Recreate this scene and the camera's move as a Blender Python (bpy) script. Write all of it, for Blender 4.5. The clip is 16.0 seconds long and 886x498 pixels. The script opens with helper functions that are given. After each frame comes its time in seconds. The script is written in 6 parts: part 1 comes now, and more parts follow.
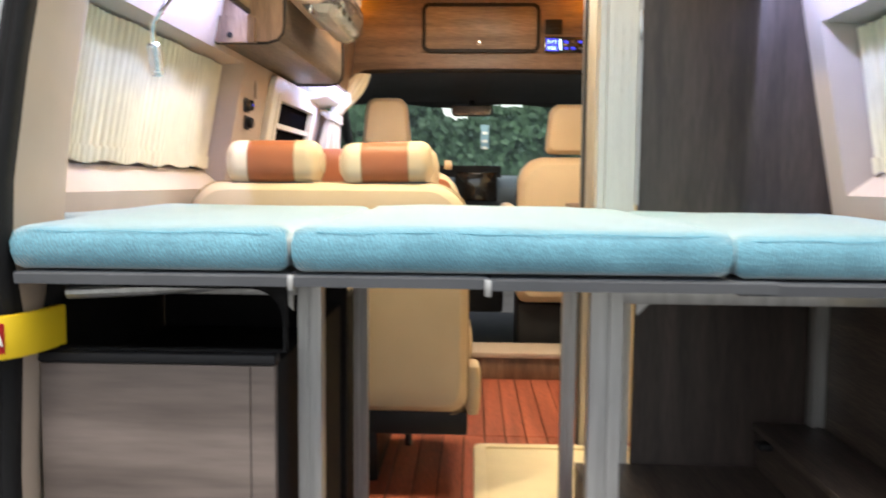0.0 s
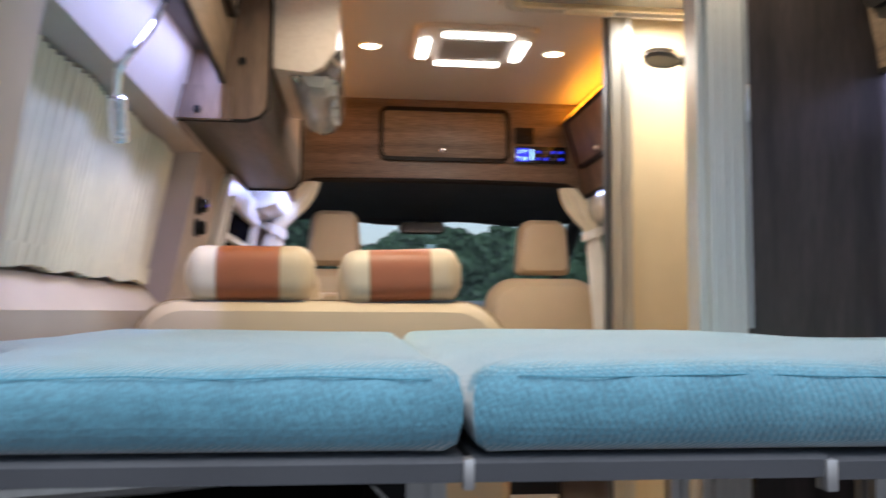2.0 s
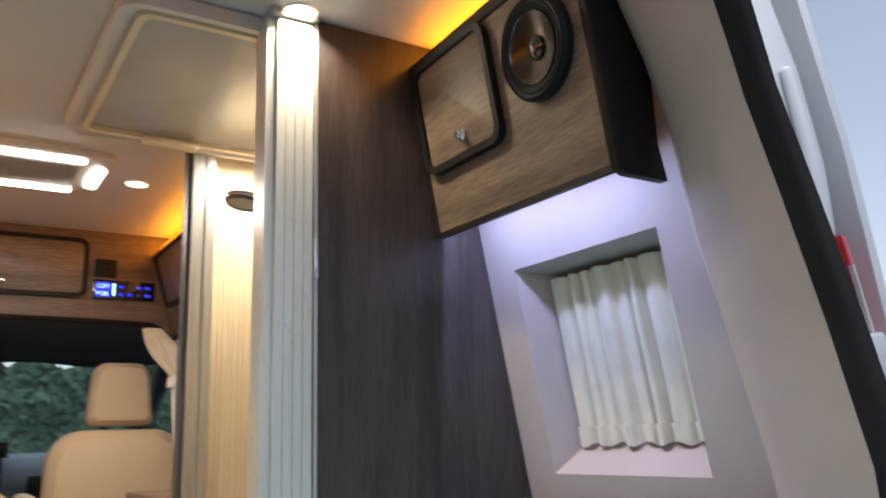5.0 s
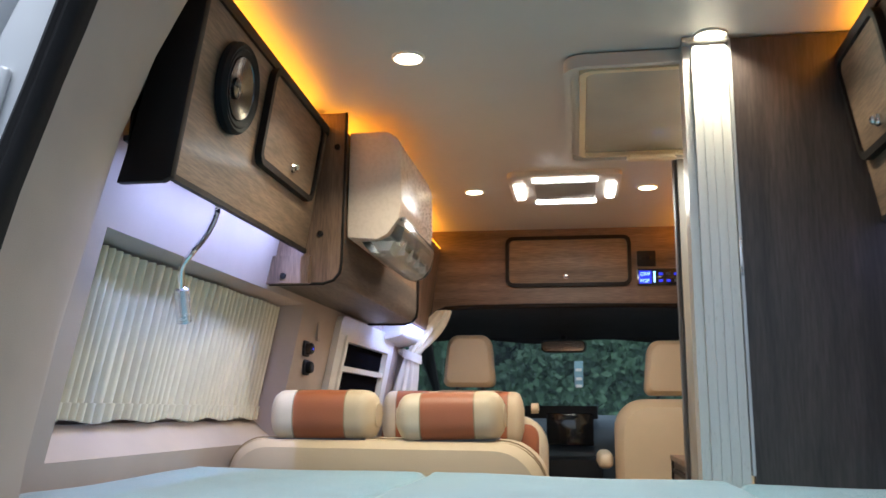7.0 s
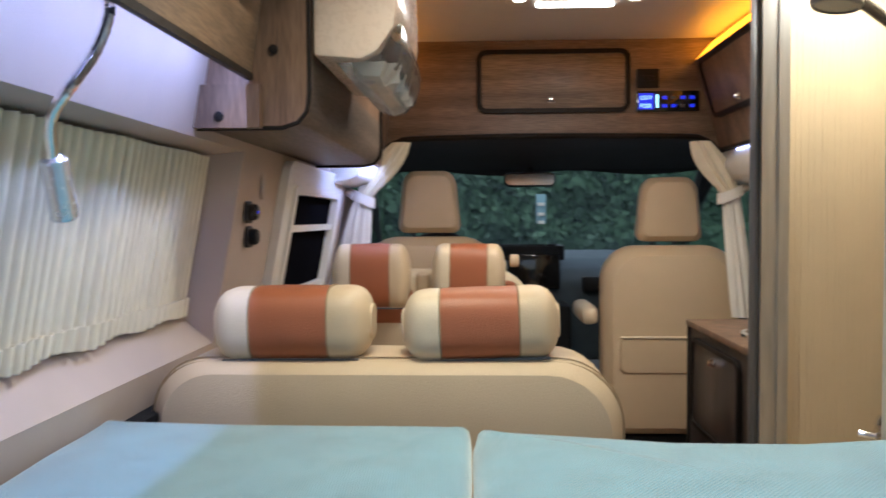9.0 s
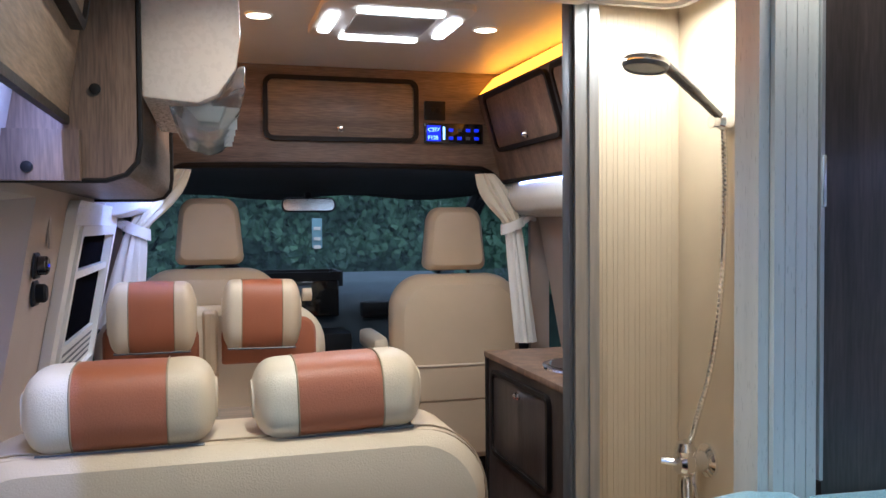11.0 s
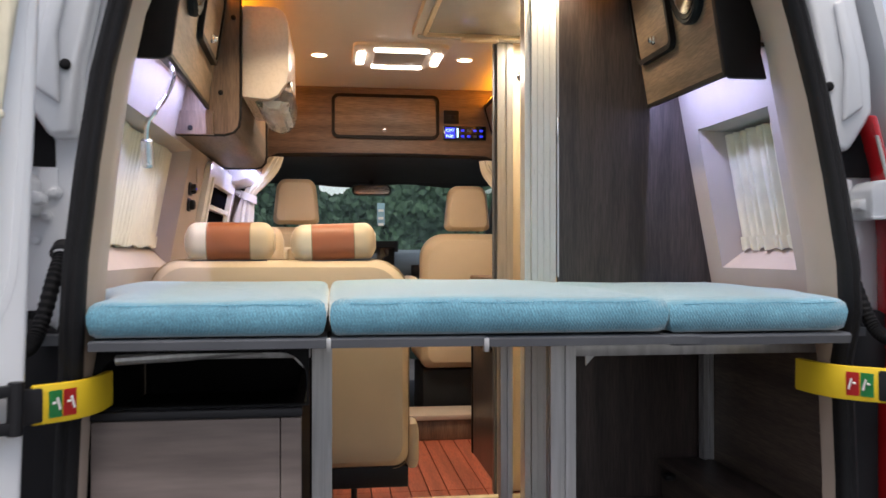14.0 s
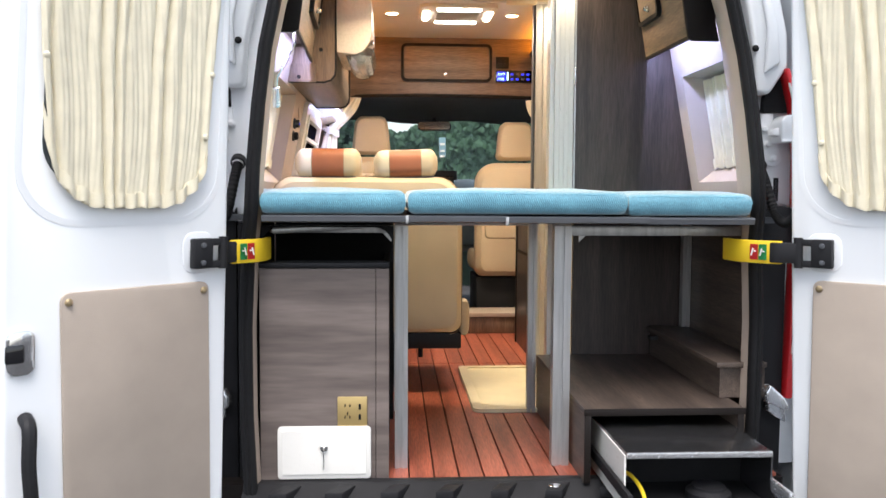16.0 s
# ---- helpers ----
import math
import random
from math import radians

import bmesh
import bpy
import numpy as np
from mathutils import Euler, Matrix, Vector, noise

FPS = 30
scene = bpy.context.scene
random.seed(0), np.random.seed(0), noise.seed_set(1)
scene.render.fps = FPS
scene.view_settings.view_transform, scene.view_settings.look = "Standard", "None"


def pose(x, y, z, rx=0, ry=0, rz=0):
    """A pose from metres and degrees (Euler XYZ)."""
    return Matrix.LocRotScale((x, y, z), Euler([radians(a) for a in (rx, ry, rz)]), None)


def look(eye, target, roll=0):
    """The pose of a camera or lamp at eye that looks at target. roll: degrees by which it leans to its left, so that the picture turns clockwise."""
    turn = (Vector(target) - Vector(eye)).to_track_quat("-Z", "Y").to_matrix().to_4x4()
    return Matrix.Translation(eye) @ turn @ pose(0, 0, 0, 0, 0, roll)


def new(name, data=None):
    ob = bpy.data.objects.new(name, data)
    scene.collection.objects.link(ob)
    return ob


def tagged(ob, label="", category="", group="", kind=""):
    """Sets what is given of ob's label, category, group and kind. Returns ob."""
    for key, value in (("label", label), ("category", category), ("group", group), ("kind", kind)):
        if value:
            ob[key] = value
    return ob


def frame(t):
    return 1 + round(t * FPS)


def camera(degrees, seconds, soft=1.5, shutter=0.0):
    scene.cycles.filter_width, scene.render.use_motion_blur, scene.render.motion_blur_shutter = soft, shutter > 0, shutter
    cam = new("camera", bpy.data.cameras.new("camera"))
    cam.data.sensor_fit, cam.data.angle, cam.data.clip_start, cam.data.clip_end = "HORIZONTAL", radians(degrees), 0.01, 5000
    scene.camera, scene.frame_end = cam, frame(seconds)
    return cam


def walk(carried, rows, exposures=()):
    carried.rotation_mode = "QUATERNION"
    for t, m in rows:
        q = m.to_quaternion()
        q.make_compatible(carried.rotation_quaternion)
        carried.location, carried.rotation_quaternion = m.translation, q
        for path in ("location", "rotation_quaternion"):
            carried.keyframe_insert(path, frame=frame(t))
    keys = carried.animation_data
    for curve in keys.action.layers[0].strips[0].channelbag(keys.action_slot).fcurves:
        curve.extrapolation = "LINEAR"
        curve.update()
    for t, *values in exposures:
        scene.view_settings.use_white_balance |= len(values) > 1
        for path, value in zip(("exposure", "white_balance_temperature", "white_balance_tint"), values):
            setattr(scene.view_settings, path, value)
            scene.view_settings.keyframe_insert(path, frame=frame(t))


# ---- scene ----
cam = camera(56.6, 16.0, shutter=0.4)

PATH = [
    (0, (-0.022, -1.268, 0.952), (-0.093, 0.724, 0.789), 0.5),
    (0.5, (-0.126, -1.111, 0.957), (-0.384, 0.871, 0.906), 0.6),
    (1, (-0.287, -0.998, 0.953), (-0.589, 0.978, 1.01), 0.9),
    (1.5, (-0.34, -0.852, 0.918), (-0.52, 1.136, 1.039), 0.8),
    (2, (-0.359, -0.732, 0.926), (-0.151, 1.252, 1.079), 0.4),
    (2.5, (-0.374, -0.619, 0.971), (0.442, 1.2, 1.123), -0.5),
    (3, (-0.334, -0.475, 0.995), (1.009, 0.997, 1.158), -0.7),
    (3.2, (-0.316, -0.422, 0.99), (1.145, 0.935, 1.187), -1.1),
    (5.3, (-0.153, -0.676, 1.002), (0.674, 1.077, 1.494), -1.3),
    (5.5, (-0.083, -0.718, 1.01), (0.565, 1.11, 1.5), -0.7),
    (6, (-0.101, -0.881, 0.998), (0.119, 1.05, 1.47), -0.2),
    (6.5, (-0.061, -0.988, 0.991), (-0.187, 0.959, 1.432), 0.1),
    (7, (0.044, -0.967, 1.017), (-0.274, 0.969, 1.402), 0.6),
    (7.5, (-0.064, -0.839, 1.041), (-0.419, 1.099, 1.386), 0.5),
    (8, (-0.139, -0.646, 1.064), (-0.505, 1.301, 1.338), 0.4),
    (8.5, (-0.183, -0.455, 1.116), (-0.507, 1.517, 1.192), 0.3),
    (9, (-0.269, -0.333, 1.179), (-0.354, 1.664, 1.106), -0.3),
    (9.5, (-0.352, -0.233, 1.251), (-0.106, 1.749, 1.154), -0.2),
    (10, (-0.424, -0.221, 1.292), (0.041, 1.722, 1.197), -0.3),
    (10.2, (-0.446, -0.207, 1.308), (0.097, 1.715, 1.213), -0.3),
    (12.3, (-0.458, -0.569, 1.146), (0.061, 1.363, 1.153), -0.2),
    (12.5, (-0.437, -0.671, 1.132), (0.024, 1.276, 1.143), -0.2),
    (13, (-0.383, -0.97, 1.06), (-0.021, 0.997, 1.071), -0.2),
    (13.5, (-0.316, -1.278, 0.997), (-0.001, 0.697, 1.01), -0.1),
    (14, (-0.271, -1.564, 0.965), (-0.003, 0.417, 0.978), -0.0),
    (14.5, (-0.338, -1.843, 0.929), (-0.129, 0.146, 0.93), 0.2),
    (15, (-0.349, -2.046, 0.908), (-0.19, -0.053, 0.856), 0.3),
    (15.5, (-0.306, -2.25, 0.895), (-0.176, -0.257, 0.788), 0.2),
    (16, (-0.311, -2.388, 0.88), (-0.193, -0.396, 0.746), 0.3),
]
walk(cam, [(t, look(eye, target, roll)) for t, eye, target, roll in PATH],
     exposures=[(0.0, 0.6, 7050, 9), (0.5, -0.05, 7050, 22), (1.0, -0.2, 7650, 22), (1.5, -0.3, 7450, 22), (2.0, -0.28, 6000, 13), (3.0, -0.42, 6200, 14), (5.5, -0.16, 6150, 12), (6.0, -0.35, 5650, 9), (7.0, -0.32, 5750, 8), (8.5, -0.48, 5450, 6), (9.0, -0.52, 5750, 9), (9.5, -0.65, 5300, 7),
                (10.0, -0.55, 4950, 9), (12.5, -0.44, 5450, 15), (13.0, -0.53, 5950, 23), (14.0, -0.08, 6650, 15), (15.0, 0.0, 7300, 18), (15.5, 0.3, 7100, 16), (16.0, 0.56, 6500, 11)])

# ---- light ----
world = bpy.data.worlds.new("sky")
scene.world = world
world.use_nodes = True
wn = world.node_tree.nodes
sky = wn.new("ShaderNodeTexSky")
sky.sky_type, sky.sun_disc = "NISHITA", False
sky.sun_elevation, sky.sun_rotation = radians(65), radians(183)
sky.air_density, sky.dust_density, sky.ozone_density = 1.0, 1.6, 1.0
wn["Background"].inputs["Strength"].default_value = 0.15
haze = wn.new("ShaderNodeHueSaturation")
haze.inputs["Saturation"].default_value, haze.inputs["Value"].default_value = 0.5, 1.35
world.node_tree.links.new(sky.outputs[0], haze.inputs["Color"])
world.node_tree.links.new(haze.outputs[0], wn["Background"].inputs["Color"])


def lamp(name, kind, m, power, color, size=None, size_y=None, spread=180):
    data = bpy.data.lights.new(name, kind)
    data.energy, data.color = power, color
    if kind == "AREA":
        data.shape, data.size, data.size_y = "RECTANGLE", size, size_y or size
        data.spread = radians(spread)
    ob = new(name, data)
    ob.matrix_world = m
    return ob


sun = lamp("sun", "SUN", look((0, 0, 0), (0.05, 0.45, -1.0)), 2.5, (1.0, 0.96, 0.90))
sun.data.angle = radians(40)
WARM, COOL = (1.0, 0.88, 0.72), (0.43, 0.52, 1.0)
DOWNLIGHTS = [(-0.322, 0.745), (0.334, 0.722), (-0.325, 1.99), (0.307, 2.0)]
for x, y in DOWNLIGHTS:
    lamp("downlight_lamp", "AREA", look((x, y, 1.785), (x, y, 0)), 5.6 if y < 1 else 3.8, (1.0, 0.88, 0.62), 0.06, spread=128)
lamp("roof_lamp_light", "AREA", look((0.012, 1.93, 1.768), (0.012, 1.93, 0)), 6.5, (1.0, 0.93, 0.80), 0.3)
lamp("shower_lamp_light", "AREA", look((0.52, 1.36, 1.775), (0.52, 1.36, 0)), 6.2, (1.0, 0.89, 0.68), 0.12, spread=172)
for s, y, z, power, length in ((-1, 0.655, 1.469, 4.0, 0.70), (1, 0.475, 1.449, 3.0, 0.45)):
    m = look((s * 0.6425, y, z), (s * 0.6395, y, z - 0.14))
    lamp("reading_strip_light", "AREA", Matrix.Translation(m.translation) @ Matrix.Rotation(-s * 0.043, 4, "Z") @ Matrix.Rotation(0.032, 4, "X") @ Matrix.Translation(-m.translation) @ m, power, COOL, length, 0.003)
lamp("cab_strip_light", "AREA", look((-0.60, 2.25, 1.345), (-0.78, 2.25, 1.26)), 2.1, COOL, 0.75, 0.012)
lamp("cab_strip_light", "AREA", look((0.62, 2.35, 1.42), (0.80, 2.35, 1.33)), 1.7, COOL, 0.4, 0.012)


# ---- materials ----
def mat(name, color, rough=0.5, metal=0.0, vary=0.12, scale=8.0, stretch=(1, 1, 1), fine=0.0, fine_scale=300.0, bump=0.05,
        bump_scale=120.0, second=None, sheen=0.0, emit=None, strength=0.0, coat=0.0, rand=0.0, transmit=0.0, subsurface=0.0, rough_vary=0.08):
    m = bpy.data.materials.new(name)
    m.use_nodes = True
    nt = m.node_tree
    p = nt.nodes["Principled BSDF"]
    L = nt.links.new
    co = nt.nodes.new("ShaderNodeTexCoord")
    mp = nt.nodes.new("ShaderNodeMapping")
    mp.inputs["Scale"].default_value = stretch
    L(co.outputs["Object"], mp.inputs["Vector"])
    n1 = nt.nodes.new("ShaderNodeTexNoise")
    n1.inputs["Scale"].default_value, n1.inputs["Detail"].default_value = scale, 6
    L(mp.outputs[0], n1.inputs["Vector"])
    ramp = nt.nodes.new("ShaderNodeValToRGB")
    a = [c * (1 - vary) for c in color]
    b = [min(1, c * (1 + vary)) for c in (second or color)]
    ramp.color_ramp.elements[0].position, ramp.color_ramp.elements[1].position = 0.3, 0.7
    ramp.color_ramp.elements[0].color, ramp.color_ramp.elements[1].color = (*a, 1), (*b, 1)
    L(n1.outputs["Fac"], ramp.inputs["Fac"])
    out = ramp.outputs["Color"]
    n2 = nt.nodes.new("ShaderNodeTexNoise")
    n2.inputs["Scale"].default_value, n2.inputs["Detail"].default_value = bump_scale, 3
    L(mp.outputs[0], n2.inputs["Vector"])
    if fine:
        mix = nt.nodes.new("ShaderNodeMixRGB")
        mix.blend_type, mix.inputs["Fac"].default_value = "MULTIPLY", fine
        r2 = nt.nodes.new("ShaderNodeValToRGB")
        r2.color_ramp.elements[0].position, r2.color_ramp.elements[1].position = 0.35, 0.65
        r2.color_ramp.elements[0].color = (0.25, 0.25, 0.25, 1)
        n3 = nt.nodes.new("ShaderNodeTexNoise")
        n3.inputs["Scale"].default_value, n3.inputs["Detail"].default_value = fine_scale, 2
        L(mp.outputs[0], n3.inputs["Vector"])
        L(n3.outputs["Fac"], r2.inputs["Fac"])
        L(out, mix.inputs["Color1"]), L(r2.outputs["Color"], mix.inputs["Color2"])
        out = mix.outputs["Color"]
    if rand:
        info = nt.nodes.new("ShaderNodeObjectInfo")
        hsv = nt.nodes.new("ShaderNodeHueSaturation")
        mr = nt.nodes.new("ShaderNodeMapRange")
        mr.inputs["To Min"].default_value, mr.inputs["To Max"].default_value = 1 - rand, 1 + rand
        L(info.outputs["Random"], mr.inputs["Value"]), L(mr.outputs[0], hsv.inputs["Value"]), L(out, hsv.inputs["Color"])
        out = hsv.outputs["Color"]
    L(out, p.inputs["Base Color"])
    p.inputs["Metallic"].default_value = metal
    rr = nt.nodes.new("ShaderNodeMapRange")
    rr.inputs["To Min"].default_value, rr.inputs["To Max"].default_value = max(0, rough - rough_vary), min(1, rough + rough_vary)
    L(n2.outputs["Fac"], rr.inputs["Value"]), L(rr.outputs[0], p.inputs["Roughness"])
    if bump:
        bp = nt.nodes.new("ShaderNodeBump")
        bp.inputs["Strength"].default_value, bp.inputs["Distance"].default_value = bump, 0.004
        L(n2.outputs["Fac"], bp.inputs["Height"]), L(bp.outputs[0], p.inputs["Normal"])
    if sheen:
        p.inputs["Sheen Weight"].default_value = sheen
    if coat:
        p.inputs["Coat Weight"].default_value, p.inputs["Coat Roughness"].default_value = coat, 0.1
    if transmit:
        p.inputs["Transmission Weight"].default_value = transmit
    if subsurface:
        p.inputs["Subsurface Weight"].default_value = subsurface
    if emit:
        p.inputs["Emission Color"].default_value, p.inputs["Emission Strength"].default_value = (*emit, 1), strength
    return m


def wood(name, dark, light, axis, rough=0.46, coat=0.06, rand=0.0, scale=9.0):
    s = [6.0, 6.0, 6.0]
    s["xyz".index(axis)] = 0.45
    return mat(name, dark, rough, vary=0.2, scale=scale / 6 * 2.2, stretch=s, fine=0.5, fine_scale=45, bump=0.12, bump_scale=40, second=light, coat=coat, rand=rand)


def woven(name, color, light):
    m = mat(name, color, 0.68, vary=0.10, scale=14, second=light, fine=0.42, fine_scale=300, bump=0.0, sheen=0.9)
    nt = m.node_tree
    L = nt.links.new
    co = nt.nodes.new("ShaderNodeTexCoord")
    bumps = []
    for direction in ((1, 1, 0.6), (1, -1, 0.6)):
        mp = nt.nodes.new("ShaderNodeMapping")
        mp.inputs["Rotation"].default_value = (0.2, 0.3, 0.75 * direction[1])
        w = nt.nodes.new("ShaderNodeTexWave")
        w.inputs["Scale"].default_value, w.inputs["Distortion"].default_value, w.inputs["Detail"].default_value = 75, 2.0, 2
        L(co.outputs["Object"], mp.inputs["Vector"]), L(mp.outputs[0], w.inputs["Vector"])
        bumps.append(w)
    mx = nt.nodes.new("ShaderNodeMath")
    mx.operation = "MULTIPLY"
    L(bumps[0].outputs["Fac"], mx.inputs[0]), L(bumps[1].outputs["Fac"], mx.inputs[1])
    bp = nt.nodes.new("ShaderNodeBump")
    bp.inputs["Strength"].default_value, bp.inputs["Distance"].default_value = 0.35, 0.003
    L(mx.outputs[0], bp.inputs["Height"])
    p = nt.nodes["Principled BSDF"]
    L(bp.outputs[0], p.inputs["Normal"])
    p.inputs["Sheen Weight"].default_value, p.inputs["Sheen Roughness"].default_value = 0.85, 0.5
    p.inputs["Specular IOR Level"].default_value = 0.75
    p.inputs["Sheen Tint"].default_value = (1.0, 0.97, 0.93, 1)
    return m


def glass(name, color=(1, 1, 1), rough=0.0):
    m = bpy.data.materials.new(name)
    m.use_nodes = True
    p = m.node_tree.nodes["Principled BSDF"]
    p.inputs["Base Color"].default_value = (*color, 1)
    p.inputs["Roughness"].default_value, p.inputs["Transmission Weight"].default_value, p.inputs["IOR"].default_value = rough, 1.0, 1.45
    return m


WOOD_DOOR = wood("walnut_along", (0.155, 0.10, 0.064), (0.27, 0.18, 0.118), "y")
WOOD_FRONT = wood("walnut_across", (0.15, 0.094, 0.06), (0.235, 0.152, 0.10), "x")
WOOD_FLAP = wood("walnut_flap", (0.19, 0.14, 0.10), (0.28, 0.21, 0.15), "x")
WOOD_SIDE = wood("walnut_upright", (0.15, 0.085, 0.055), (0.23, 0.14, 0.09), "z")
WOOD_PART = wood("dark_walnut_upright", (0.036, 0.027, 0.025), (0.076, 0.056, 0.049), "z", rough=0.36)
WOOD_DARK = wood("dark_walnut", (0.075, 0.055, 0.046), (0.135, 0.10, 0.08), "y")
WOOD_GREY = mat("grey_walnut_across", (0.125, 0.098, 0.088), 0.5, vary=0.12, scale=2.2, stretch=(0.75, 6, 6.5), fine=0.28, fine_scale=10, bump=0.08, bump_scale=40, second=(0.205, 0.165, 0.148), coat=0.06)
WOOD_FLOOR = wood("red_plank", (0.35, 0.078, 0.044), (0.48, 0.125, 0.07), "y", rough=0.45, rand=0.16)
BEIGE = mat("beige_trim", (0.46, 0.37, 0.30), 0.7, vary=0.06, bump=0.15, bump_scale=500)
BEIGE_SOFT = mat("beige_wall_lining", (0.47, 0.39, 0.34), 0.75, vary=0.05, bump=0.15, bump_scale=450)
BEIGE_PANEL = mat("taupe_door_board", (0.40, 0.335, 0.28), 0.65, vary=0.06, bump=0.1, bump_scale=300)
LEATHER = mat("cream_leather", (0.58, 0.45, 0.30), 0.48, vary=0.05, scale=5, bump=0.2, bump_scale=350)
LEATHER_WHITE = mat("ivory_leather", (0.68, 0.57, 0.42), 0.48, vary=0.05, scale=5, bump=0.2, bump_scale=350)
LEATHER_ORANGE = mat("rust_leather", (0.36, 0.115, 0.05), 0.45, vary=0.08, scale=5, bump=0.2, bump_scale=350)
SEAM = mat("seam_thread", (0.32, 0.23, 0.14), 0.8)
BLUE = woven("blue_weave", (0.075, 0.29, 0.40), (0.115, 0.355, 0.47))
BLUE_SEAM = mat("blue_thread", (0.09, 0.30, 0.41), 0.9)
CREAM = mat("cream_panel", (0.72, 0.60, 0.42), 0.4, vary=0.04, bump=0.03)
CREAM_TRAY = mat("cream_tray", (0.75, 0.64, 0.44), 0.35, vary=0.06, bump=0.05)
CURTAIN = mat("cream_curtain", (0.73, 0.66, 0.50), 0.85, vary=0.06, scale=20, bump=0.2, bump_scale=600, sheen=0.2)
CURTAIN_DOOR = mat("buff_curtain", (0.74, 0.68, 0.52), 0.85, vary=0.06, scale=20, bump=0.2, bump_scale=600, sheen=0.2)
WHITE_TIE = mat("white_cloth", (0.80, 0.78, 0.74), 0.85, vary=0.04)
CEIL = mat("ceiling_board", (0.62, 0.58, 0.54), 0.38, vary=0.03, scale=3, bump=0.04, bump_scale=30)
PLASTIC = mat("white_plastic", (0.78, 0.76, 0.72), 0.3, vary=0.03, bump=0.02)
IVORY = mat("ivory_plastic", (0.80, 0.64, 0.52), 0.28, vary=0.03, bump=0.02)
PAINT = mat("white_car_paint", (0.83, 0.85, 0.87), 0.28, vary=0.02, scale=1.5, bump=0.0, coat=0.6, rough_vary=0.0)
BLACK = mat("black_plastic", (0.018, 0.018, 0.02), 0.5, vary=0.2, bump=0.12, bump_scale=400)
RUBBER = mat("black_rubber", (0.012, 0.012, 0.013), 0.65, vary=0.2, bump=0.1)
EDGE = mat("dark_edge_band", (0.013, 0.010, 0.009), 0.5, vary=0.2)
# near-black for hollows: their deep shade is put into the colour
VOID = mat("hollow_shade_black", (0.012, 0.012, 0.013), 0.8, vary=0.2)
GREY = mat("grey_powder_coat", (0.09, 0.095, 0.105), 0.42, vary=0.12, bump=0.06, bump_scale=300)
ALU = mat("brushed_aluminium", (0.50, 0.50, 0.50), 0.36, metal=0.7, vary=0.14, scale=20, stretch=(4, 4, 0.3), bump=0.05)
WHITE_ALU = mat("pale_coated_aluminium", (0.62, 0.60, 0.56), 0.3, metal=0.25, vary=0.06, scale=12, stretch=(4, 4, 0.3), bump=0.03)
CHROME = mat("chrome", (0.85, 0.85, 0.86), 0.12, metal=1.0, vary=0.03, bump=0.0)
STEEL = mat("dark_stainless_sheet", (0.17, 0.17, 0.18), 0.22, metal=0.9, vary=0.10, scale=5, stretch=(0.5, 3, 3), bump=0.0, rough_vary=0.05)
STEEL_LIGHT = mat("bright_steel", (0.70, 0.71, 0.73), 0.25, metal=0.8, vary=0.08, bump=0.04)
BRASS = mat("dull_brass", (0.34, 0.26, 0.15), 0.45, metal=0.4, vary=0.1)
GOLD = mat("gold_plate", (0.55, 0.40, 0.17), 0.35, metal=0.5, vary=0.06)
YELLOW = mat("yellow_strap", (0.80, 0.55, 0.02), 0.5, vary=0.06, bump=0.08)
RED = mat("red_enamel", (0.62, 0.03, 0.03), 0.4, vary=0.05)
GREEN = mat("green_enamel", (0.03, 0.33, 0.10), 0.4, vary=0.05)
TAIL = mat("red_lamp_lens", (0.60, 0.015, 0.02), 0.12, vary=0.1, coat=0.8)
CONE = mat("speaker_cone", (0.055, 0.045, 0.036), 0.24, metal=0.8, vary=0.15, bump=0.0)
GLOSS_BLACK = mat("gloss_black", (0.01, 0.01, 0.012), 0.08, vary=0.1, bump=0.0, coat=0.5)
# base colour lifted to blue-grey to carry the sky's reflection on the dashboard
DASH = mat("sky_tinted_dashboard", (0.05, 0.072, 0.092), 0.6, vary=0.2, bump=0.15, bump_scale=300)
LINER = mat("dark_cab_lining", (0.02, 0.02, 0.021), 0.8, vary=0.2)
ASPHALT = mat("asphalt", (0.05, 0.05, 0.052), 0.85, vary=0.3, scale=2, fine=0.5, fine_scale=90, bump=0.4, bump_scale=90)
LEAF = mat("leaf", (0.035, 0.085, 0.045), 0.7, vary=0.3, scale=1.2, second=(0.055, 0.115, 0.06), bump=0.0)
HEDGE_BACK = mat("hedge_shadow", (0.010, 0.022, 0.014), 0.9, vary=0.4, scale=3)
CONCRETE = mat("pale_concrete", (0.72, 0.73, 0.74), 0.8, vary=0.08, scale=0.3)
WINDOW_DARK = mat("dark_window", (0.05, 0.06, 0.07), 0.1, vary=0.1)
FAN = mat("grey_fan_cover", (0.30, 0.28, 0.26), 0.35, vary=0.1)
HATCH = mat("milky_hatch", (0.50, 0.48, 0.44), 0.22, vary=0.1, scale=4, bump=0.02, coat=0.4)
PANE_BLACK = mat("black_pane", (0.006, 0.006, 0.008), 0.3, vary=0.1, bump=0.0)
PANE_BLACK.node_tree.nodes["Principled BSDF"].inputs["Specular IOR Level"].default_value = 0.0
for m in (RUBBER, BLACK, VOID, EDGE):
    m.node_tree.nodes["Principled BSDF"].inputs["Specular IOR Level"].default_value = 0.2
GLASS = glass("clear_glass", (0.90, 0.97, 0.95))
SMOKE = glass("smoked_plastic", (0.75, 0.75, 0.74), 0.15)
LED_ORANGE = mat("orange_led", (0.9, 0.4, 0.05), 0.5, emit=(1.0, 0.36, 0.012), strength=5.5, bump=0)
LED_WARM = mat("warm_led", (0.9, 0.8, 0.6), 0.5, emit=(1.0, 0.80, 0.50), strength=14, bump=0)
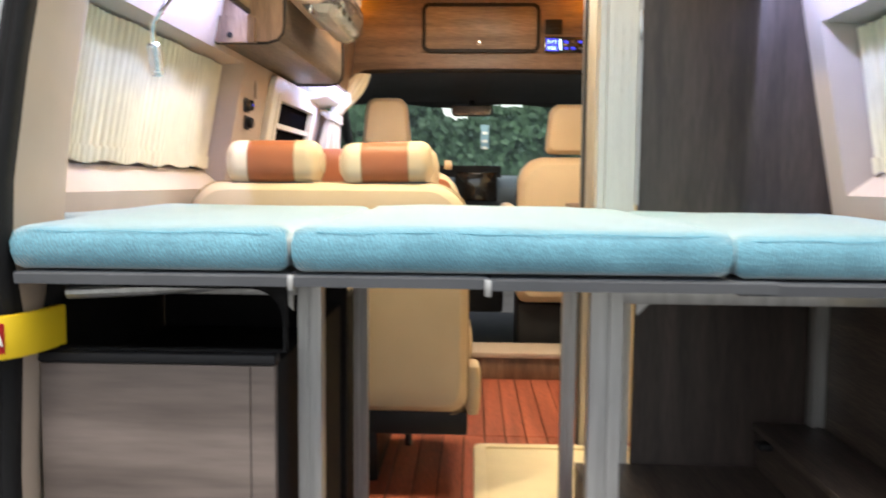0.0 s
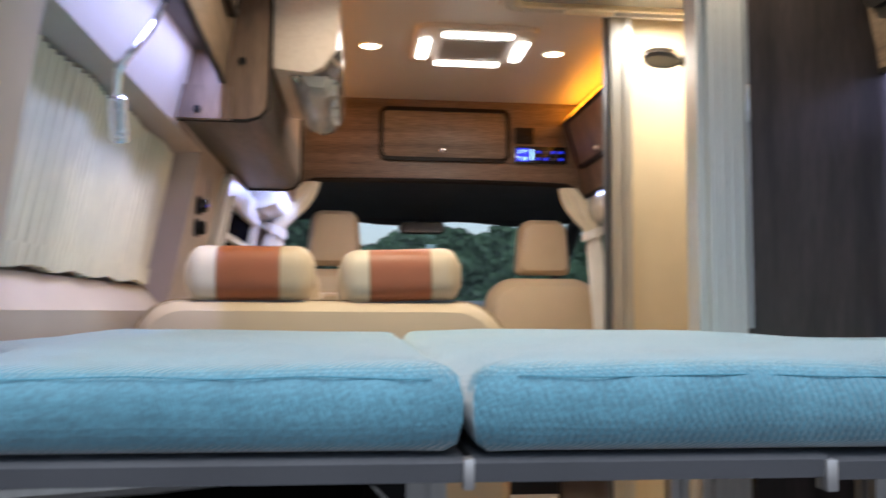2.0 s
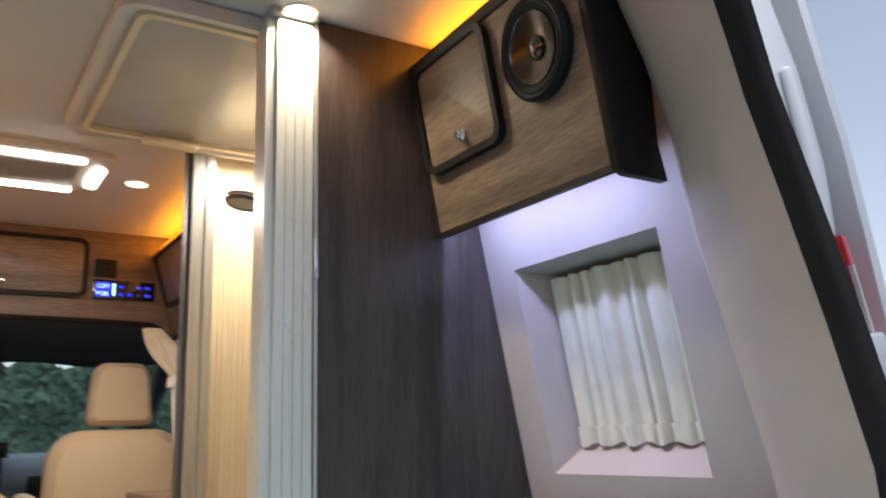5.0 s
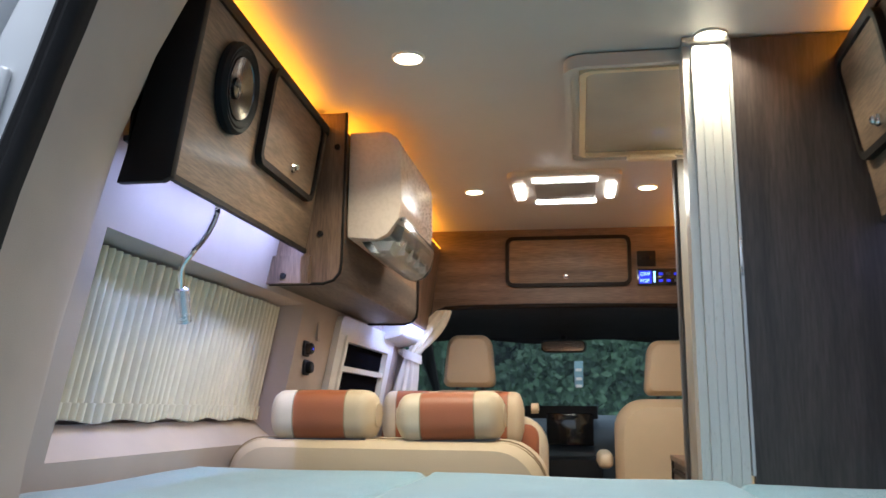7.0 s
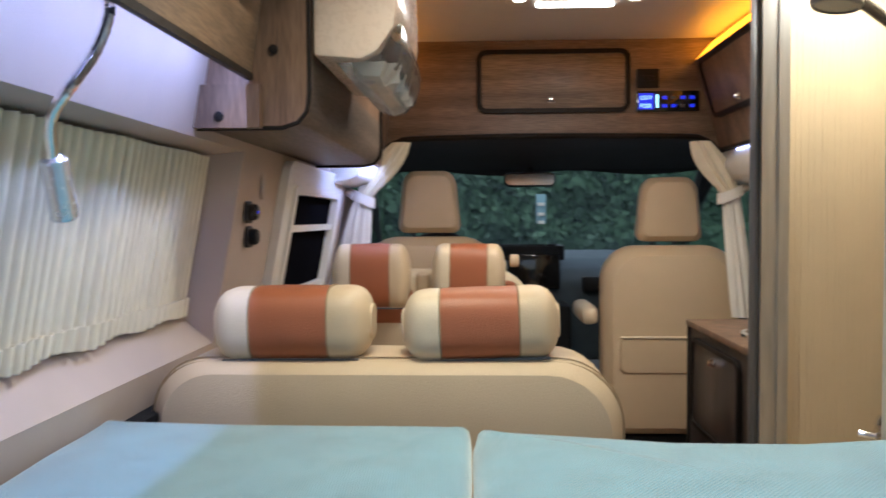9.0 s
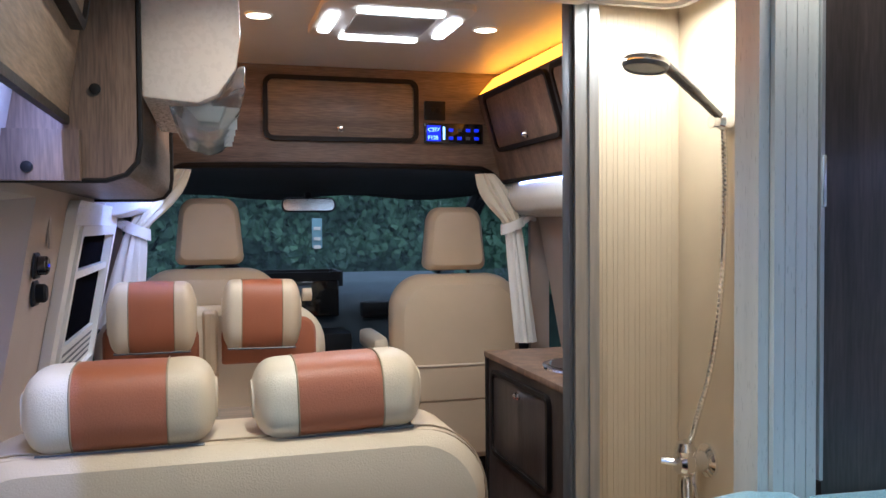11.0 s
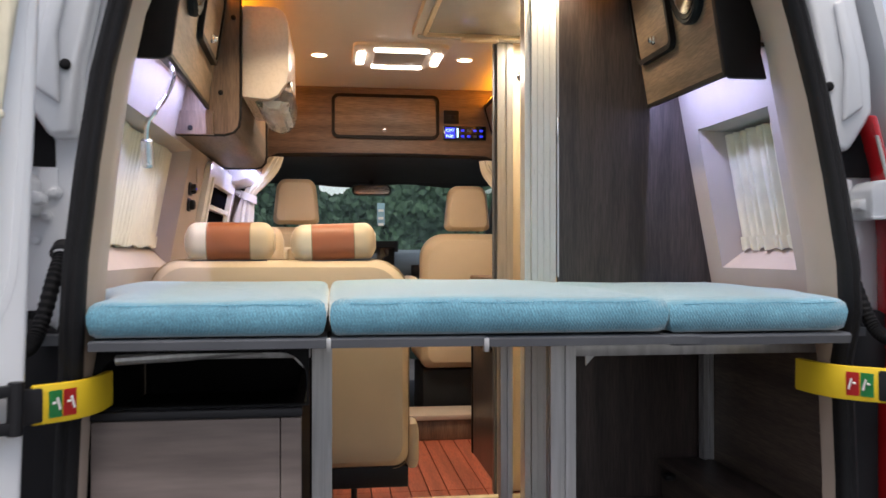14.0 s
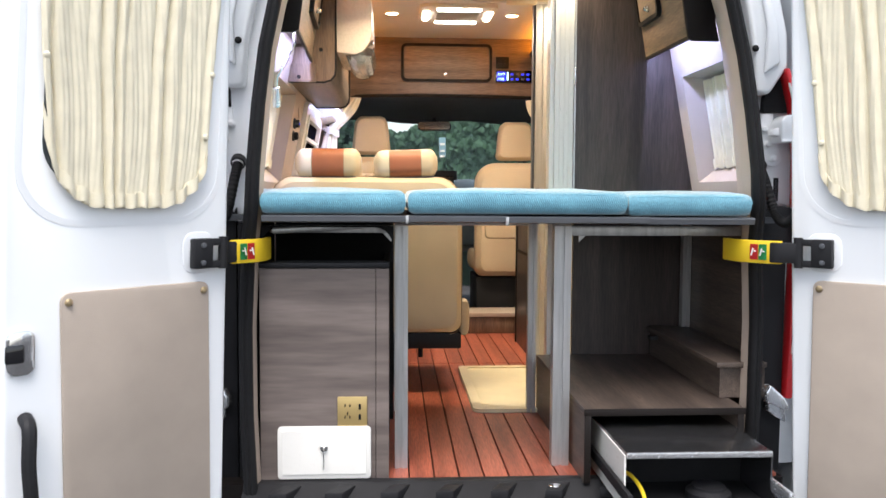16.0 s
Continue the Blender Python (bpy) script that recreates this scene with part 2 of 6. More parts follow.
LED_BAR = mat("white_led_bar", (0.9, 0.9, 0.9), 0.5, emit=(1.0, 0.92, 0.78), strength=9, bump=0)
LED_BLUE = mat("blue_display", (0.02, 0.03, 0.2), 0.4, emit=(0.02, 0.04, 1.0), strength=1.0, bump=0)
LED_CYAN = mat("pale_display", (0.2, 0.5, 0.8), 0.4, emit=(0.45, 0.8, 1.0), strength=3.0, bump=0)
LED_COOL = mat("cool_led_strip", (0.9, 0.9, 1.0), 0.5, emit=(0.75, 0.75, 1.0), strength=6, bump=0)

# ---- mesh helpers ----
ORIGIN = {}


def thing(name, base, label, category, group="", kind=""):
    ob = new(name)
    ob.location, ob.empty_display_size = base, 0.05
    ORIGIN[ob] = Vector(base)
    return tagged(ob, label, category, group, kind)


def part(name, bm, material, parent=None, label="", category="", group="", kind="", smooth=30, base=None):
    """Links a bmesh, given in world places, as one mesh under parent (or at top level, with its origin at base)."""
    o = ORIGIN.get(parent, Vector(base or (0, 0, 0)))
    bmesh.ops.translate(bm, verts=bm.verts, vec=-o)
    bmesh.ops.recalc_face_normals(bm, faces=bm.faces)
    me = bpy.data.meshes.new(name)
    bm.to_mesh(me)
    bm.free()
    me.materials.append(material)
    if smooth:
        me.shade_smooth()
        lim = math.cos(radians(smooth))
        b2 = bmesh.new()
        b2.from_mesh(me)
        for e in b2.edges:
            if len(e.link_faces) == 2 and e.link_faces[0].normal.dot(e.link_faces[1].normal) < lim:
                e.smooth = False
        b2.to_mesh(me)
        b2.free()
    ob = new(name, me)
    if parent is None:
        ob.location = o
    else:
        ob.parent = parent
    ORIGIN[ob] = o
    return tagged(ob, label, category, group, kind)


def box(x0, x1, y0, y1, z0, z1, r=0.0, seg=2, bm=None):
    bm = bm or bmesh.new()
    m = Matrix.Translation(((x0 + x1) / 2, (y0 + y1) / 2, (z0 + z1) / 2)) @ Matrix.Diagonal((x1 - x0, y1 - y0, z1 - z0, 1))
    vs = bmesh.ops.create_cube(bm, size=1, matrix=m)["verts"]
    if r:
        es = list({e for v in vs for e in v.link_edges})
        bmesh.ops.bevel(bm, geom=es, offset=r, segments=seg, profile=0.5, affect="EDGES")
    return bm


def prism(pts, axis, a, b, r=0.0, bm=None, seg=2):
    """A polygon in the plane across axis, drawn out from a to b. pts: (x, y), (x, z) or (y, z)."""
    bm = bm or bmesh.new()

    def at(p, c):
        return {"x": (c, p[0], p[1]), "y": (p[0], c, p[1]), "z": (p[0], p[1], c)}[axis]
    lo, hi = [bm.verts.new(at(p, a)) for p in pts], [bm.verts.new(at(p, b)) for p in pts]
    fs = [bm.faces.new(lo), bm.faces.new(hi[::-1])]
    for i in range(len(pts)):
        j = (i + 1) % len(pts)
        fs.append(bm.faces.new((lo[j], lo[i], hi[i], hi[j])))
    if r:
        bmesh.ops.recalc_face_normals(bm, faces=fs)
        es = list({e for f in fs for e in f.edges})
        bmesh.ops.bevel(bm, geom=es, offset=r, segments=seg, profile=0.5, affect="EDGES")
    return bm


def rrect(a0, a1, b0, b1, r, n=5):
    """A rounded rectangle as points. r: one radius, or four from the low-low corner, counter-clockwise."""
    rs = r if isinstance(r, (tuple, list)) else (r,) * 4
    pts = []
    for (cx, cy, s), q in zip(((a0, b0, 180), (a1, b0, 270), (a1, b1, 0), (a0, b1, 90)), rs):
        ox, oy = cx + (q if cx == a0 else -q), cy + (q if cy == b0 else -q)
        for i in range(n + 1):
            t = radians(s + 90 * i / n)
            pts.append((ox + q * math.cos(t), oy + q * math.sin(t)))
            if q == 0:
                break
    return pts


def ring(outer, inner, axis, a, b, bm=None):
    """A frame between two outlines with the same number of points."""
    bm = bm or bmesh.new()

    def at(p, c):
        return bm.verts.new({"x": (c, p[0], p[1]), "y": (p[0], c, p[1]), "z": (p[0], p[1], c)}[axis])
    n = len(outer)
    loops = [[at(p, c) for p in pts] for pts, c in ((outer, a), (outer, b), (inner, b), (inner, a))]
    for k in range(4):
        u, v = loops[k], loops[(k + 1) % 4]
        for i in range(n):
            j = (i + 1) % n
            bm.faces.new((u[i], u[j], v[j], v[i]))
    return bm


def tube(points, r, n=10, bm=None, closed=False):
    bm = bm or bmesh.new()
    P = [Vector(p) for p in points]
    rs = r if isinstance(r, (list, tuple)) else [r] * len(P)
    loops, ref = [], None
    for i, p in enumerate(P):
        d = (P[(i + 1) % len(P)] - P[i - 1]) if closed or 0 < i < len(P) - 1 else (P[1] - P[0] if i == 0 else P[-1] - P[-2])
        d.normalize()
        if ref is None:
            ref = d.orthogonal().normalized()
        ref = (ref - d * ref.dot(d)).normalized()
        s = d.cross(ref)
        loops.append([bm.verts.new(p + (ref * math.cos(2 * math.pi * k / n) + s * math.sin(2 * math.pi * k / n)) * rs[i]) for k in range(n)])
    for i in range(len(P) - (0 if closed else 1)):
        u, v = loops[i], loops[(i + 1) % len(P)]
        for k in range(n):
            bm.faces.new((u[k], u[(k + 1) % n], v[(k + 1) % n], v[k]))
    if not closed:
        bm.faces.new(loops[0][::-1]), bm.faces.new(loops[-1])
    return bm


def smooth_path(pts, n=8):
    P = [Vector(p) for p in pts]
    P = [P[0] * 2 - P[1]] + P + [P[-1] * 2 - P[-2]]
    out = []
    for i in range(1, len(P) - 2):
        for k in range(n):
            t = k / n
            a, b, c, d = P[i - 1], P[i], P[i + 1], P[i + 2]
            out.append(0.5 * ((2 * b) + (c - a) * t + (2 * a - 5 * b + 4 * c - d) * t * t + (3 * b - a - 3 * c + d) * t ** 3))
    out.append(P[-2])
    return out


def lathe(profile, centre, direction, n=28, bm=None):
    """Turns (radius, height) rows round a line from centre along direction."""
    bm = bm or bmesh.new()
    d = Vector(direction).normalized()
    u = d.orthogonal().normalized()
    v = d.cross(u)
    c = Vector(centre)
    loops = []
    for r, hgt in profile:
        if r < 1e-6:
            loops.append([bm.verts.new(c + d * hgt)])
        else:
            loops.append([bm.verts.new(c + d * hgt + (u * math.cos(2 * math.pi * k / n) + v * math.sin(2 * math.pi * k / n)) * r) for k in range(n)])
    for a, b in zip(loops, loops[1:]):
        for k in range(n):
            q = [a[k % len(a)], a[(k + 1) % len(a)], b[(k + 1) % len(b)], b[k % len(b)]]
            q = list(dict.fromkeys(q))
            if len(q) > 2:
                bm.faces.new(q)
    return bm


def sheet(rows, thick=0.0, bm=None):
    """A grid of points as a surface; with thickness it gets a back along the normals."""
    bm = bm or bmesh.new()
    g = [[bm.verts.new(p) for p in r] for r in rows]
    fs = []
    for a, b in zip(g, g[1:]):
        for i in range(len(a) - 1):
            fs.append(bm.faces.new((a[i], a[i + 1], b[i + 1], b[i])))
    if thick:
        bmesh.ops.recalc_face_normals(bm, faces=fs)
        bmesh.ops.solidify(bm, geom=fs, thickness=thick)
    return bm


def pillow_form(x0, x1, y0, y1, z0, z1, puff=0.01, r=0.03, cuts=5, seed=0, bm=None):
    """A stuffed block: rounded edges, swollen faces and a slightly uneven skin."""
    b = box(x0, x1, y0, y1, z0, z1)
    bmesh.ops.subdivide_edges(b, edges=b.edges[:], cuts=cuts, use_grid_fill=True)
    c = Vector(((x0 + x1) / 2, (y0 + y1) / 2, (z0 + z1) / 2))
    hs = Vector(((x1 - x0) / 2, (y1 - y0) / 2, (z1 - z0) / 2))
    for v in b.verts:
        q = v.co - c
        core = Vector([max(-(hs[i] - r), min(hs[i] - r, q[i])) for i in range(3)])
        d = q - core
        if d.length > 1e-6:
            q = core + d.normalized() * r
        for i in range(3):
            j, k = (i + 1) % 3, (i + 2) % 3
            if abs(abs(v.co[i] - c[i]) - hs[i]) < 1e-5:
                q[i] += math.copysign(puff * (1 - (q[j] / hs[j]) ** 2) * (1 - (q[k] / hs[k]) ** 2), q[i])
        nz = noise.noise(Vector((q.x * 9 + seed, q.y * 9, q.z * 9))) * 0.15 * puff
        v.co = c + q * (1 + nz)
    return b


def turned(bm, m):
    bmesh.ops.transform(bm, verts=bm.verts, matrix=m)
    return bm

# ---- structure ----
FZ, CZ = 0.045, 1.80


def ceil_z(y):
    """The ceiling rises a little from the rear to the cab."""
    return CZ - 0.008 + 0.01496 * (y - 0.02)


def wall_x(z):
    """Half the width between the side linings at a height."""
    return 0.83 - 0.187 * (z - 0.93)


SEAL = [(0.722, 0.03), (0.731, 0.25), (0.732, 0.50), (0.721, 0.75), (0.703, 0.85), (0.698, 0.95), (0.687, 1.12), (0.671, 1.28), (0.643, 1.43),
        (0.603, 1.56), (0.541, 1.69), (0.451, 1.79), (0.291, 1.845), (0.0, 1.86)]
SX = 0.02


def rear_y(x, z):
    """How far back the rear opening lies: it leans out below the roof."""
    return 0.04 * x + min(0.0, max(-0.075, 0.17 * (z - 1.4), -0.02 - 0.55 * max(0.0, z - 0.75)))


def opening(grow=0.0):
    """The outline of the rear opening, left foot to right foot."""
    right = [(SX + x + grow * (1 if z < 1.6 else 0.6), z + (grow if z > 1.5 else 0) * (0.4 if z < 1.7 else 1)) for x, z in SEAL]
    left = [(2 * SX - x, z) for x, z in right[:-1]]
    return left + right[::-1]


def band(profile, bm=None):
    """A strip that follows the rear opening: profile rows are (grow, y)."""
    bm = bm or bmesh.new()
    rows = []
    for grow, y in profile:
        rows.append([(x, y + rear_y(x, z) * (1 if y < 0.05 else 0.4), z) for x, z in opening(grow)])
    return sheet(rows, 0.0, bm)


ground = sheet([[(x, y, -0.56) for x in (-3000, -40, 0, 40, 3000)] for y in (-3000, -40, 0, 40, 3000)])
part("ground", ground, ASPHALT, label="dark grey asphalt parking ground under the van", category="ground", kind="structure", smooth=0)
floor = part("floor", box(-0.84, 0.86, -0.02, 3.05, -0.02, FZ - 0.012), EDGE, label="red wood plank floor with dark joints", category="floor", kind="structure", smooth=0)
part("cab_floor", box(-0.84, 0.86, 3.05, 4.6, -0.10, 0.02), LINER, label="dark carpeted cab floor", category="floor", kind="structure", smooth=0)
part("ceiling", prism([(0.02, CZ - 0.008), (2.76, CZ + 0.033), (2.76, CZ + 0.06), (0.02, CZ + 0.03)], "x", -0.72, 0.72), CEIL, label="smooth pale satin ceiling board", category="ceiling", kind="structure", smooth=0)


def side_wall(name, s, y_win, z_win, label):
    """A leaning side lining with a sunk window opening. s: -1 left, 1 right."""
    off = 0.01 if s < 0 else 0.0
    def p(y, z, d=0.0):
        return (s * (wall_x(z) - off + d), y, z)
    (ya, yb), (za, zb) = y_win, z_win
    bm = bmesh.new()
    ys, zs = [0.09, ya, yb, 2.72], [FZ, za, zb, CZ + 0.05]
    for i in range(3):
        for j in range(3):
            if (i, j) == (1, 1):
                continue
            bm.faces.new([bm.verts.new(p(y, z)) for y, z in ((ys[i], zs[j]), (ys[i + 1], zs[j]), (ys[i + 1], zs[j + 1]), (ys[i], zs[j + 1]))])
    o = [p(ya, za), p(yb, za), p(yb, zb), p(ya, zb)]
    dd = 0.075 if s < 0 else 0.088
    q = [p(ya + 0.03, za + 0.06, dd - 0.01), p(yb - 0.03, za + 0.06, dd - 0.01), p(yb - 0.03, zb - 0.012, dd + 0.02), p(ya + 0.03, zb - 0.012, dd + 0.02)]
    for i in range(4):
        j = (i + 1) % 4
        bm.faces.new([bm.verts.new(c) for c in (o[i], o[j], q[j], q[i])])
    w = [p(ya - 0.05, za - 0.03, dd + 0.035), p(yb + 0.05, za - 0.03, dd + 0.035), p(yb + 0.05, zb + 0.05, dd + 0.035), p(ya - 0.05, zb + 0.05, dd + 0.035)]
    bm.faces.new([bm.verts.new(c) for c in w])
    bmesh.ops.remove_doubles(bm, verts=bm.verts, dist=0.0005)
    return part(name, bm, BEIGE_SOFT, label=label, category="wall", kind="structure", smooth=15)


side_wall("wall_left", -1, (0.298, 1.345), (0.925, 1.32), "beige lined van side wall with a sunk window")
side_wall("wall_right", 1, (0.272, 0.648), (0.928, 1.318), "beige lined van side wall with a small sunk window")
# the outer skin and the rest of the shell
for s, nm in ((-1, "outer_wall_left"), (1, "outer_wall_right")):
    pts = [(0.99, -0.30), (1.00, 0.5), (0.97, 1.0), (0.90, 1.4), (0.80, 1.75), (0.66, 1.92), (0.40, 2.0), (0, 2.02)]
    part(nm, sheet([[(s * x, y, z) for x, z in pts] for y in (0.02, 1.0, 2.0, 2.75)], 0.02), PAINT, label="white painted outer body side of the van", category="van body", kind="structure")
    # low outer side of the cab below its window, and the strip above it
    part(nm.replace("outer", "cab"), box(min(s * 0.80, s * 0.83), max(s * 0.80, s * 0.83), 2.79, 4.6, -0.3, 0.95), LINER, label="dark lower cab side", category="wall", kind="structure", smooth=0)
part("cab_roof", sheet([[(x, y, 1.47 + dz) for x in (-0.80, -0.4, 0, 0.4, 0.80)] for y, dz in ((2.74, 0.03), (3.1, 0.03), (3.35, 0.0), (3.5, -0.045))], 0.02), LINER, label="dark lining over the cab", category="ceiling", kind="structure")

def pillar_end(x, z):
    """Where the trim meets the side lining."""
    w = wall_x(min(z, CZ))
    k = 1.3 - 0.2 * max(0.0, min(1.0, (z - 1.3) / 0.15))
    return max(-w + 0.013, min(w - 0.003, x * k))


# rear pillars: trim, seal and painted jamb follow one outline
def trim_depth(z):
    """How far the trim reaches into the van: further under the roof than at the bed."""
    return min(0.195, 0.125 + 0.2 * max(0.0, z - 0.9))


part("rear_pillar_trim", sheet([[(x, -0.014 + rear_y(x, z), z) for x, z in opening(0.002)], [(x, 0.025 + rear_y(x, z), z) for x, z in opening(-0.003)],
     [(0.86 * x + 0.14 * pillar_end(x, z), 0.35 * trim_depth(z) + 0.02, z) for x, z in opening(-0.002)], [(0.60 * x + 0.40 * pillar_end(x, z), 0.80 * trim_depth(z), z) for x, z in opening(0.0)],
     [(pillar_end(x, z), trim_depth(z), z) for x, z in opening(0.0)]], 0.004), BEIGE,
     label="beige moulded trim round the rear opening", category="trim", kind="structure")
seal = bmesh.new()
band([(0.003, 0.020), (-0.005, -0.028), (-0.003, -0.044), (0.006, -0.050), (0.015, -0.044), (0.021, -0.048), (0.031, -0.040), (0.035, -0.022), (0.036, 0.060)], seal)
part("door_seal", seal, RUBBER, label="thick black rubber seal round the rear opening", category="seal", kind="structure", smooth=60)
jamb = bmesh.new()
band([(0.034, 0.055), (0.040, 0.095), (0.06, 0.102), (0.12, 0.104), (0.18, 0.108), (0.22, 0.115), (0.25, 0.14)], jamb)
part("rear_body_frame", jamb, PAINT, label="white painted metal frame round the rear opening", category="van body", kind="structure", smooth=50)

# partition between bed and shower, kitchen side and cab header
part("partition", box(0.376, 0.90, 0.735, 0.755, FZ, CZ - 0.002), WOOD_PART, label="dark walnut partition board beside the bed", category="wall", kind="structure", smooth=0)
part("partition_edge", box(0.370, 0.376, 0.732, 0.757, 0.9, CZ - 0.003), ALU, label="thin metal edge strip", category="trim", kind="structure", smooth=0)
part("door_magnet", box(0.369, 0.3755, 0.727, 0.7315, 1.288, 1.360, 0.001), STEEL_LIGHT, label="small bright catch plate on the partition edge", category="catch", base=(0.372, 0.73, 1.29))
hd = [(-0.80, 1.30), (-0.672, 1.30), (-0.655, 1.36), (-0.62, 1.43), (-0.56, 1.466), (-0.48, 1.476), (0.0, 1.482), (0.47, 1.476), (0.55, 1.466), (0.60, 1.43), (0.632, 1.36), (0.645, 1.30), (0.80, 1.30), (0.80, CZ + 0.035), (-0.80, CZ + 0.035)]
part("front_header", prism(hd, "y", 2.722, 2.742), WOOD_FRONT, label="walnut panel over the cab opening", category="wall", kind="structure", smooth=0)
arch = [(-0.672, 1.30)] + hd[2:11] + [(0.645, 1.30)]
part("arch_trim", tube(smooth_path([(x, 2.72, z) for x, z in arch], 4), 0.011, 8), EDGE, label="black edging of the cab opening", category="trim", kind="structure")


def plank_floor():
    """Planks along the van, each its own board."""
    w = 0.074
    x = -0.34
    while x < 0.80:
        for a, b in ((-0.015, 1.62), (1.624, 3.04)):
            bm = box(x + 0.0022, x + w - 0.0022, a, b, FZ - 0.012, FZ, 0.0015, 1)
            part("plank", bm, WOOD_FLOOR, floor, smooth=0)
        x += w


plank_floor()
part("shower_tray", prism(rrect(-0.01, 0.65, 0.690, 1.498, 0.035), "z", FZ, FZ + 0.008, 0.003), CREAM_TRAY, label="cream shower tray set in the plank floor", category="tray")
tr = bpy.data.objects["shower_tray"]
part("drain", lathe([(0.024, 0), (0.024, 0.003), (0.016, 0.004), (0, 0.002)], (0.30, 0.93, FZ + 0.008), (0, 0, 1), 24), CHROME, tr, "round chrome drain")
part("rim", ring(rrect(-0.007, 0.645, 0.693, 1.495, 0.033), rrect(0.03, 0.61, 0.73, 1.458, 0.02), "z", FZ + 0.007, FZ + 0.014), CREAM_TRAY, tr)

# rear sill
sill = thing("rear_step_sill", (0, -0.1, 0.0), "black ribbed plastic sill at the rear door", "sill", kind="structure")
part("sill_plate", prism([(-0.15, -0.28), (-0.02, -0.28), (-0.02, FZ + 0.004), (-0.06, FZ + 0.004), (-0.13, 0.01), (-0.15, -0.02)], "x", -0.74, 0.78, 0.004), BLACK, sill)
for i in range(9):
    x = -0.66 + i * 0.155
    part("rib", prism([(x, -0.135), (x + 0.05, -0.135), (x + 0.085, -0.07), (x + 0.035, -0.07)], "z", 0.02, 0.047, 0.003), BLACK, sill)
part("striker", lathe([(0.018, 0), (0.018, 0.012), (0.010, 0.014), (0.0, 0.014)], (0.15, -0.10, 0.035), (0, 0, 1)), CHROME, sill, "round chrome striker")
bump = part("rear_bumper", prism([(-0.22, -0.45), (0.05, -0.45), (0.05, -0.26), (-0.16, -0.26), (-0.22, -0.30)], "x", -0.95, 0.98, 0.02), PAINT, label="white rear bumper below the sill", category="bumper", kind="structure")

# ---- bed ----


def cushion(name, outline, top, bottom, label, seed):
    """A soft block on an outline of (x, y) points, with a rounded, seamed edge and a slightly wavy top."""
    bm = bmesh.new()
    n = len(outline)
    cx, cy = sum(p[0] for p in outline) / n, sum(p[1] for p in outline) / n
    h = top - bottom
    rows = [(-0.012, 0.0), (0.0, 0.10), (0.006, 0.35), (0.007, 0.6), (0.002, 0.84), (-0.008, 0.95), (-0.022, 1.0)]
    dens = []
    for i in range(n):
        a, b = Vector(outline[i]), Vector(outline[(i + 1) % n])
        k = max(1, int((b - a).length / 0.035))
        dens += [a.lerp(b, t / k) for t in range(k)]
    loops = []
    for g, f in rows:
        lp = []
        for i, p in enumerate(dens):
            d = (dens[(i + 1) % len(dens)] - dens[i - 1])
            d = Vector((d.y, -d.x)).normalized()
            if d.dot(p - Vector((cx, cy))) < 0:
                d = -d
            w = noise.noise(Vector((p.x * 7, p.y * 7, seed + f * 2))) * 0.003
            q = p + d * (g + w * (1 if f > 0.1 else 0))
            lp.append(bm.verts.new((q.x, q.y, bottom + h * f + noise.noise(Vector((p.x * 4, p.y * 4, seed))) * 0.004 * f)))
        loops.append(lp)
    m = len(dens)
    for a, b in zip(loops, loops[1:]):
        for i in range(m):
            bm.faces.new((a[i], a[(i + 1) % m], b[(i + 1) % m], b[i]))
    bm.faces.new(loops[0][::-1])
    prev = loops[-1]
    for k, sc in enumerate((0.86, 0.66, 0.42, 0.2)):
        lp = []
        for v in loops[-1]:
            x, y = cx + (v.co.x - cx) * sc, cy + (v.co.y - cy) * sc
            z = top + 0.010 * (1 - sc ** 2) + noise.noise(Vector((x * 5, y * 5, seed))) * 0.004
            lp.append(bm.verts.new((x, y, z)))
        for i in range(m):
            bm.faces.new((prev[i], prev[(i + 1) % m], lp[(i + 1) % m], lp[i]))
        prev = lp
    bm.faces.new(prev)
    ob = part(name, bm, BLUE, label=label, category="cushion", group="bed cushions", smooth=60, base=(cx, cy, bottom))
    # the welt seam along the rear face
    front = [p for p in outline if p[1] < -0.1]
    a, b = front[0][0], front[1][0]
    pts = [(a + (b - a) * i / 20, outline[0][1] - 0.0032 - 0.0012 * math.sin(i * 2.1 + seed), bottom + h * (0.85 + 0.015 * math.sin(i * 0.9 + seed))) for i in range(1, 20)]
    part("seam", tube(pts, 0.0005, 6), BLUE_SEAM, ob, "stitched edge seam")
    return ob


J1, J2, YF = -0.277, 0.338, -0.128
cushion("bed_cushion", [(-0.670, YF), (J1 - 0.0078, YF), (J1 - 0.0078, 0.822), (-0.55, 0.838), (-0.82, 0.85), (-0.80, 0.20), (-0.70, 0.12), (-0.675, 0.02)], 0.888, 0.824, "blue woven bed cushion with paler top beside the window", 1)
cushion("bed_cushion", [(J1 + 0.0078, YF - 0.004), (J2 - 0.0078, YF - 0.004), (J2 - 0.0078, 0.745), (0.27, 0.768), (0.15, 0.745), (-0.02, 0.745), (J1 + 0.0078, 0.80)], 0.890, 0.824, "long blue woven middle bed cushion", 2)
cushion("bed_cushion", [(J2 + 0.0078, YF + 0.004), (0.688, YF + 0.004), (0.695, 0.02), (0.715, 0.12), (0.80, 0.20), (0.815, 0.728), (J2 + 0.0078, 0.728)], 0.884, 0.821, "blue woven bed cushion beside the dark partition", 3)

bed = thing("folding_bed", (0, 0.35, FZ), "grey steel and aluminium frame under the bed cushions", "bed")


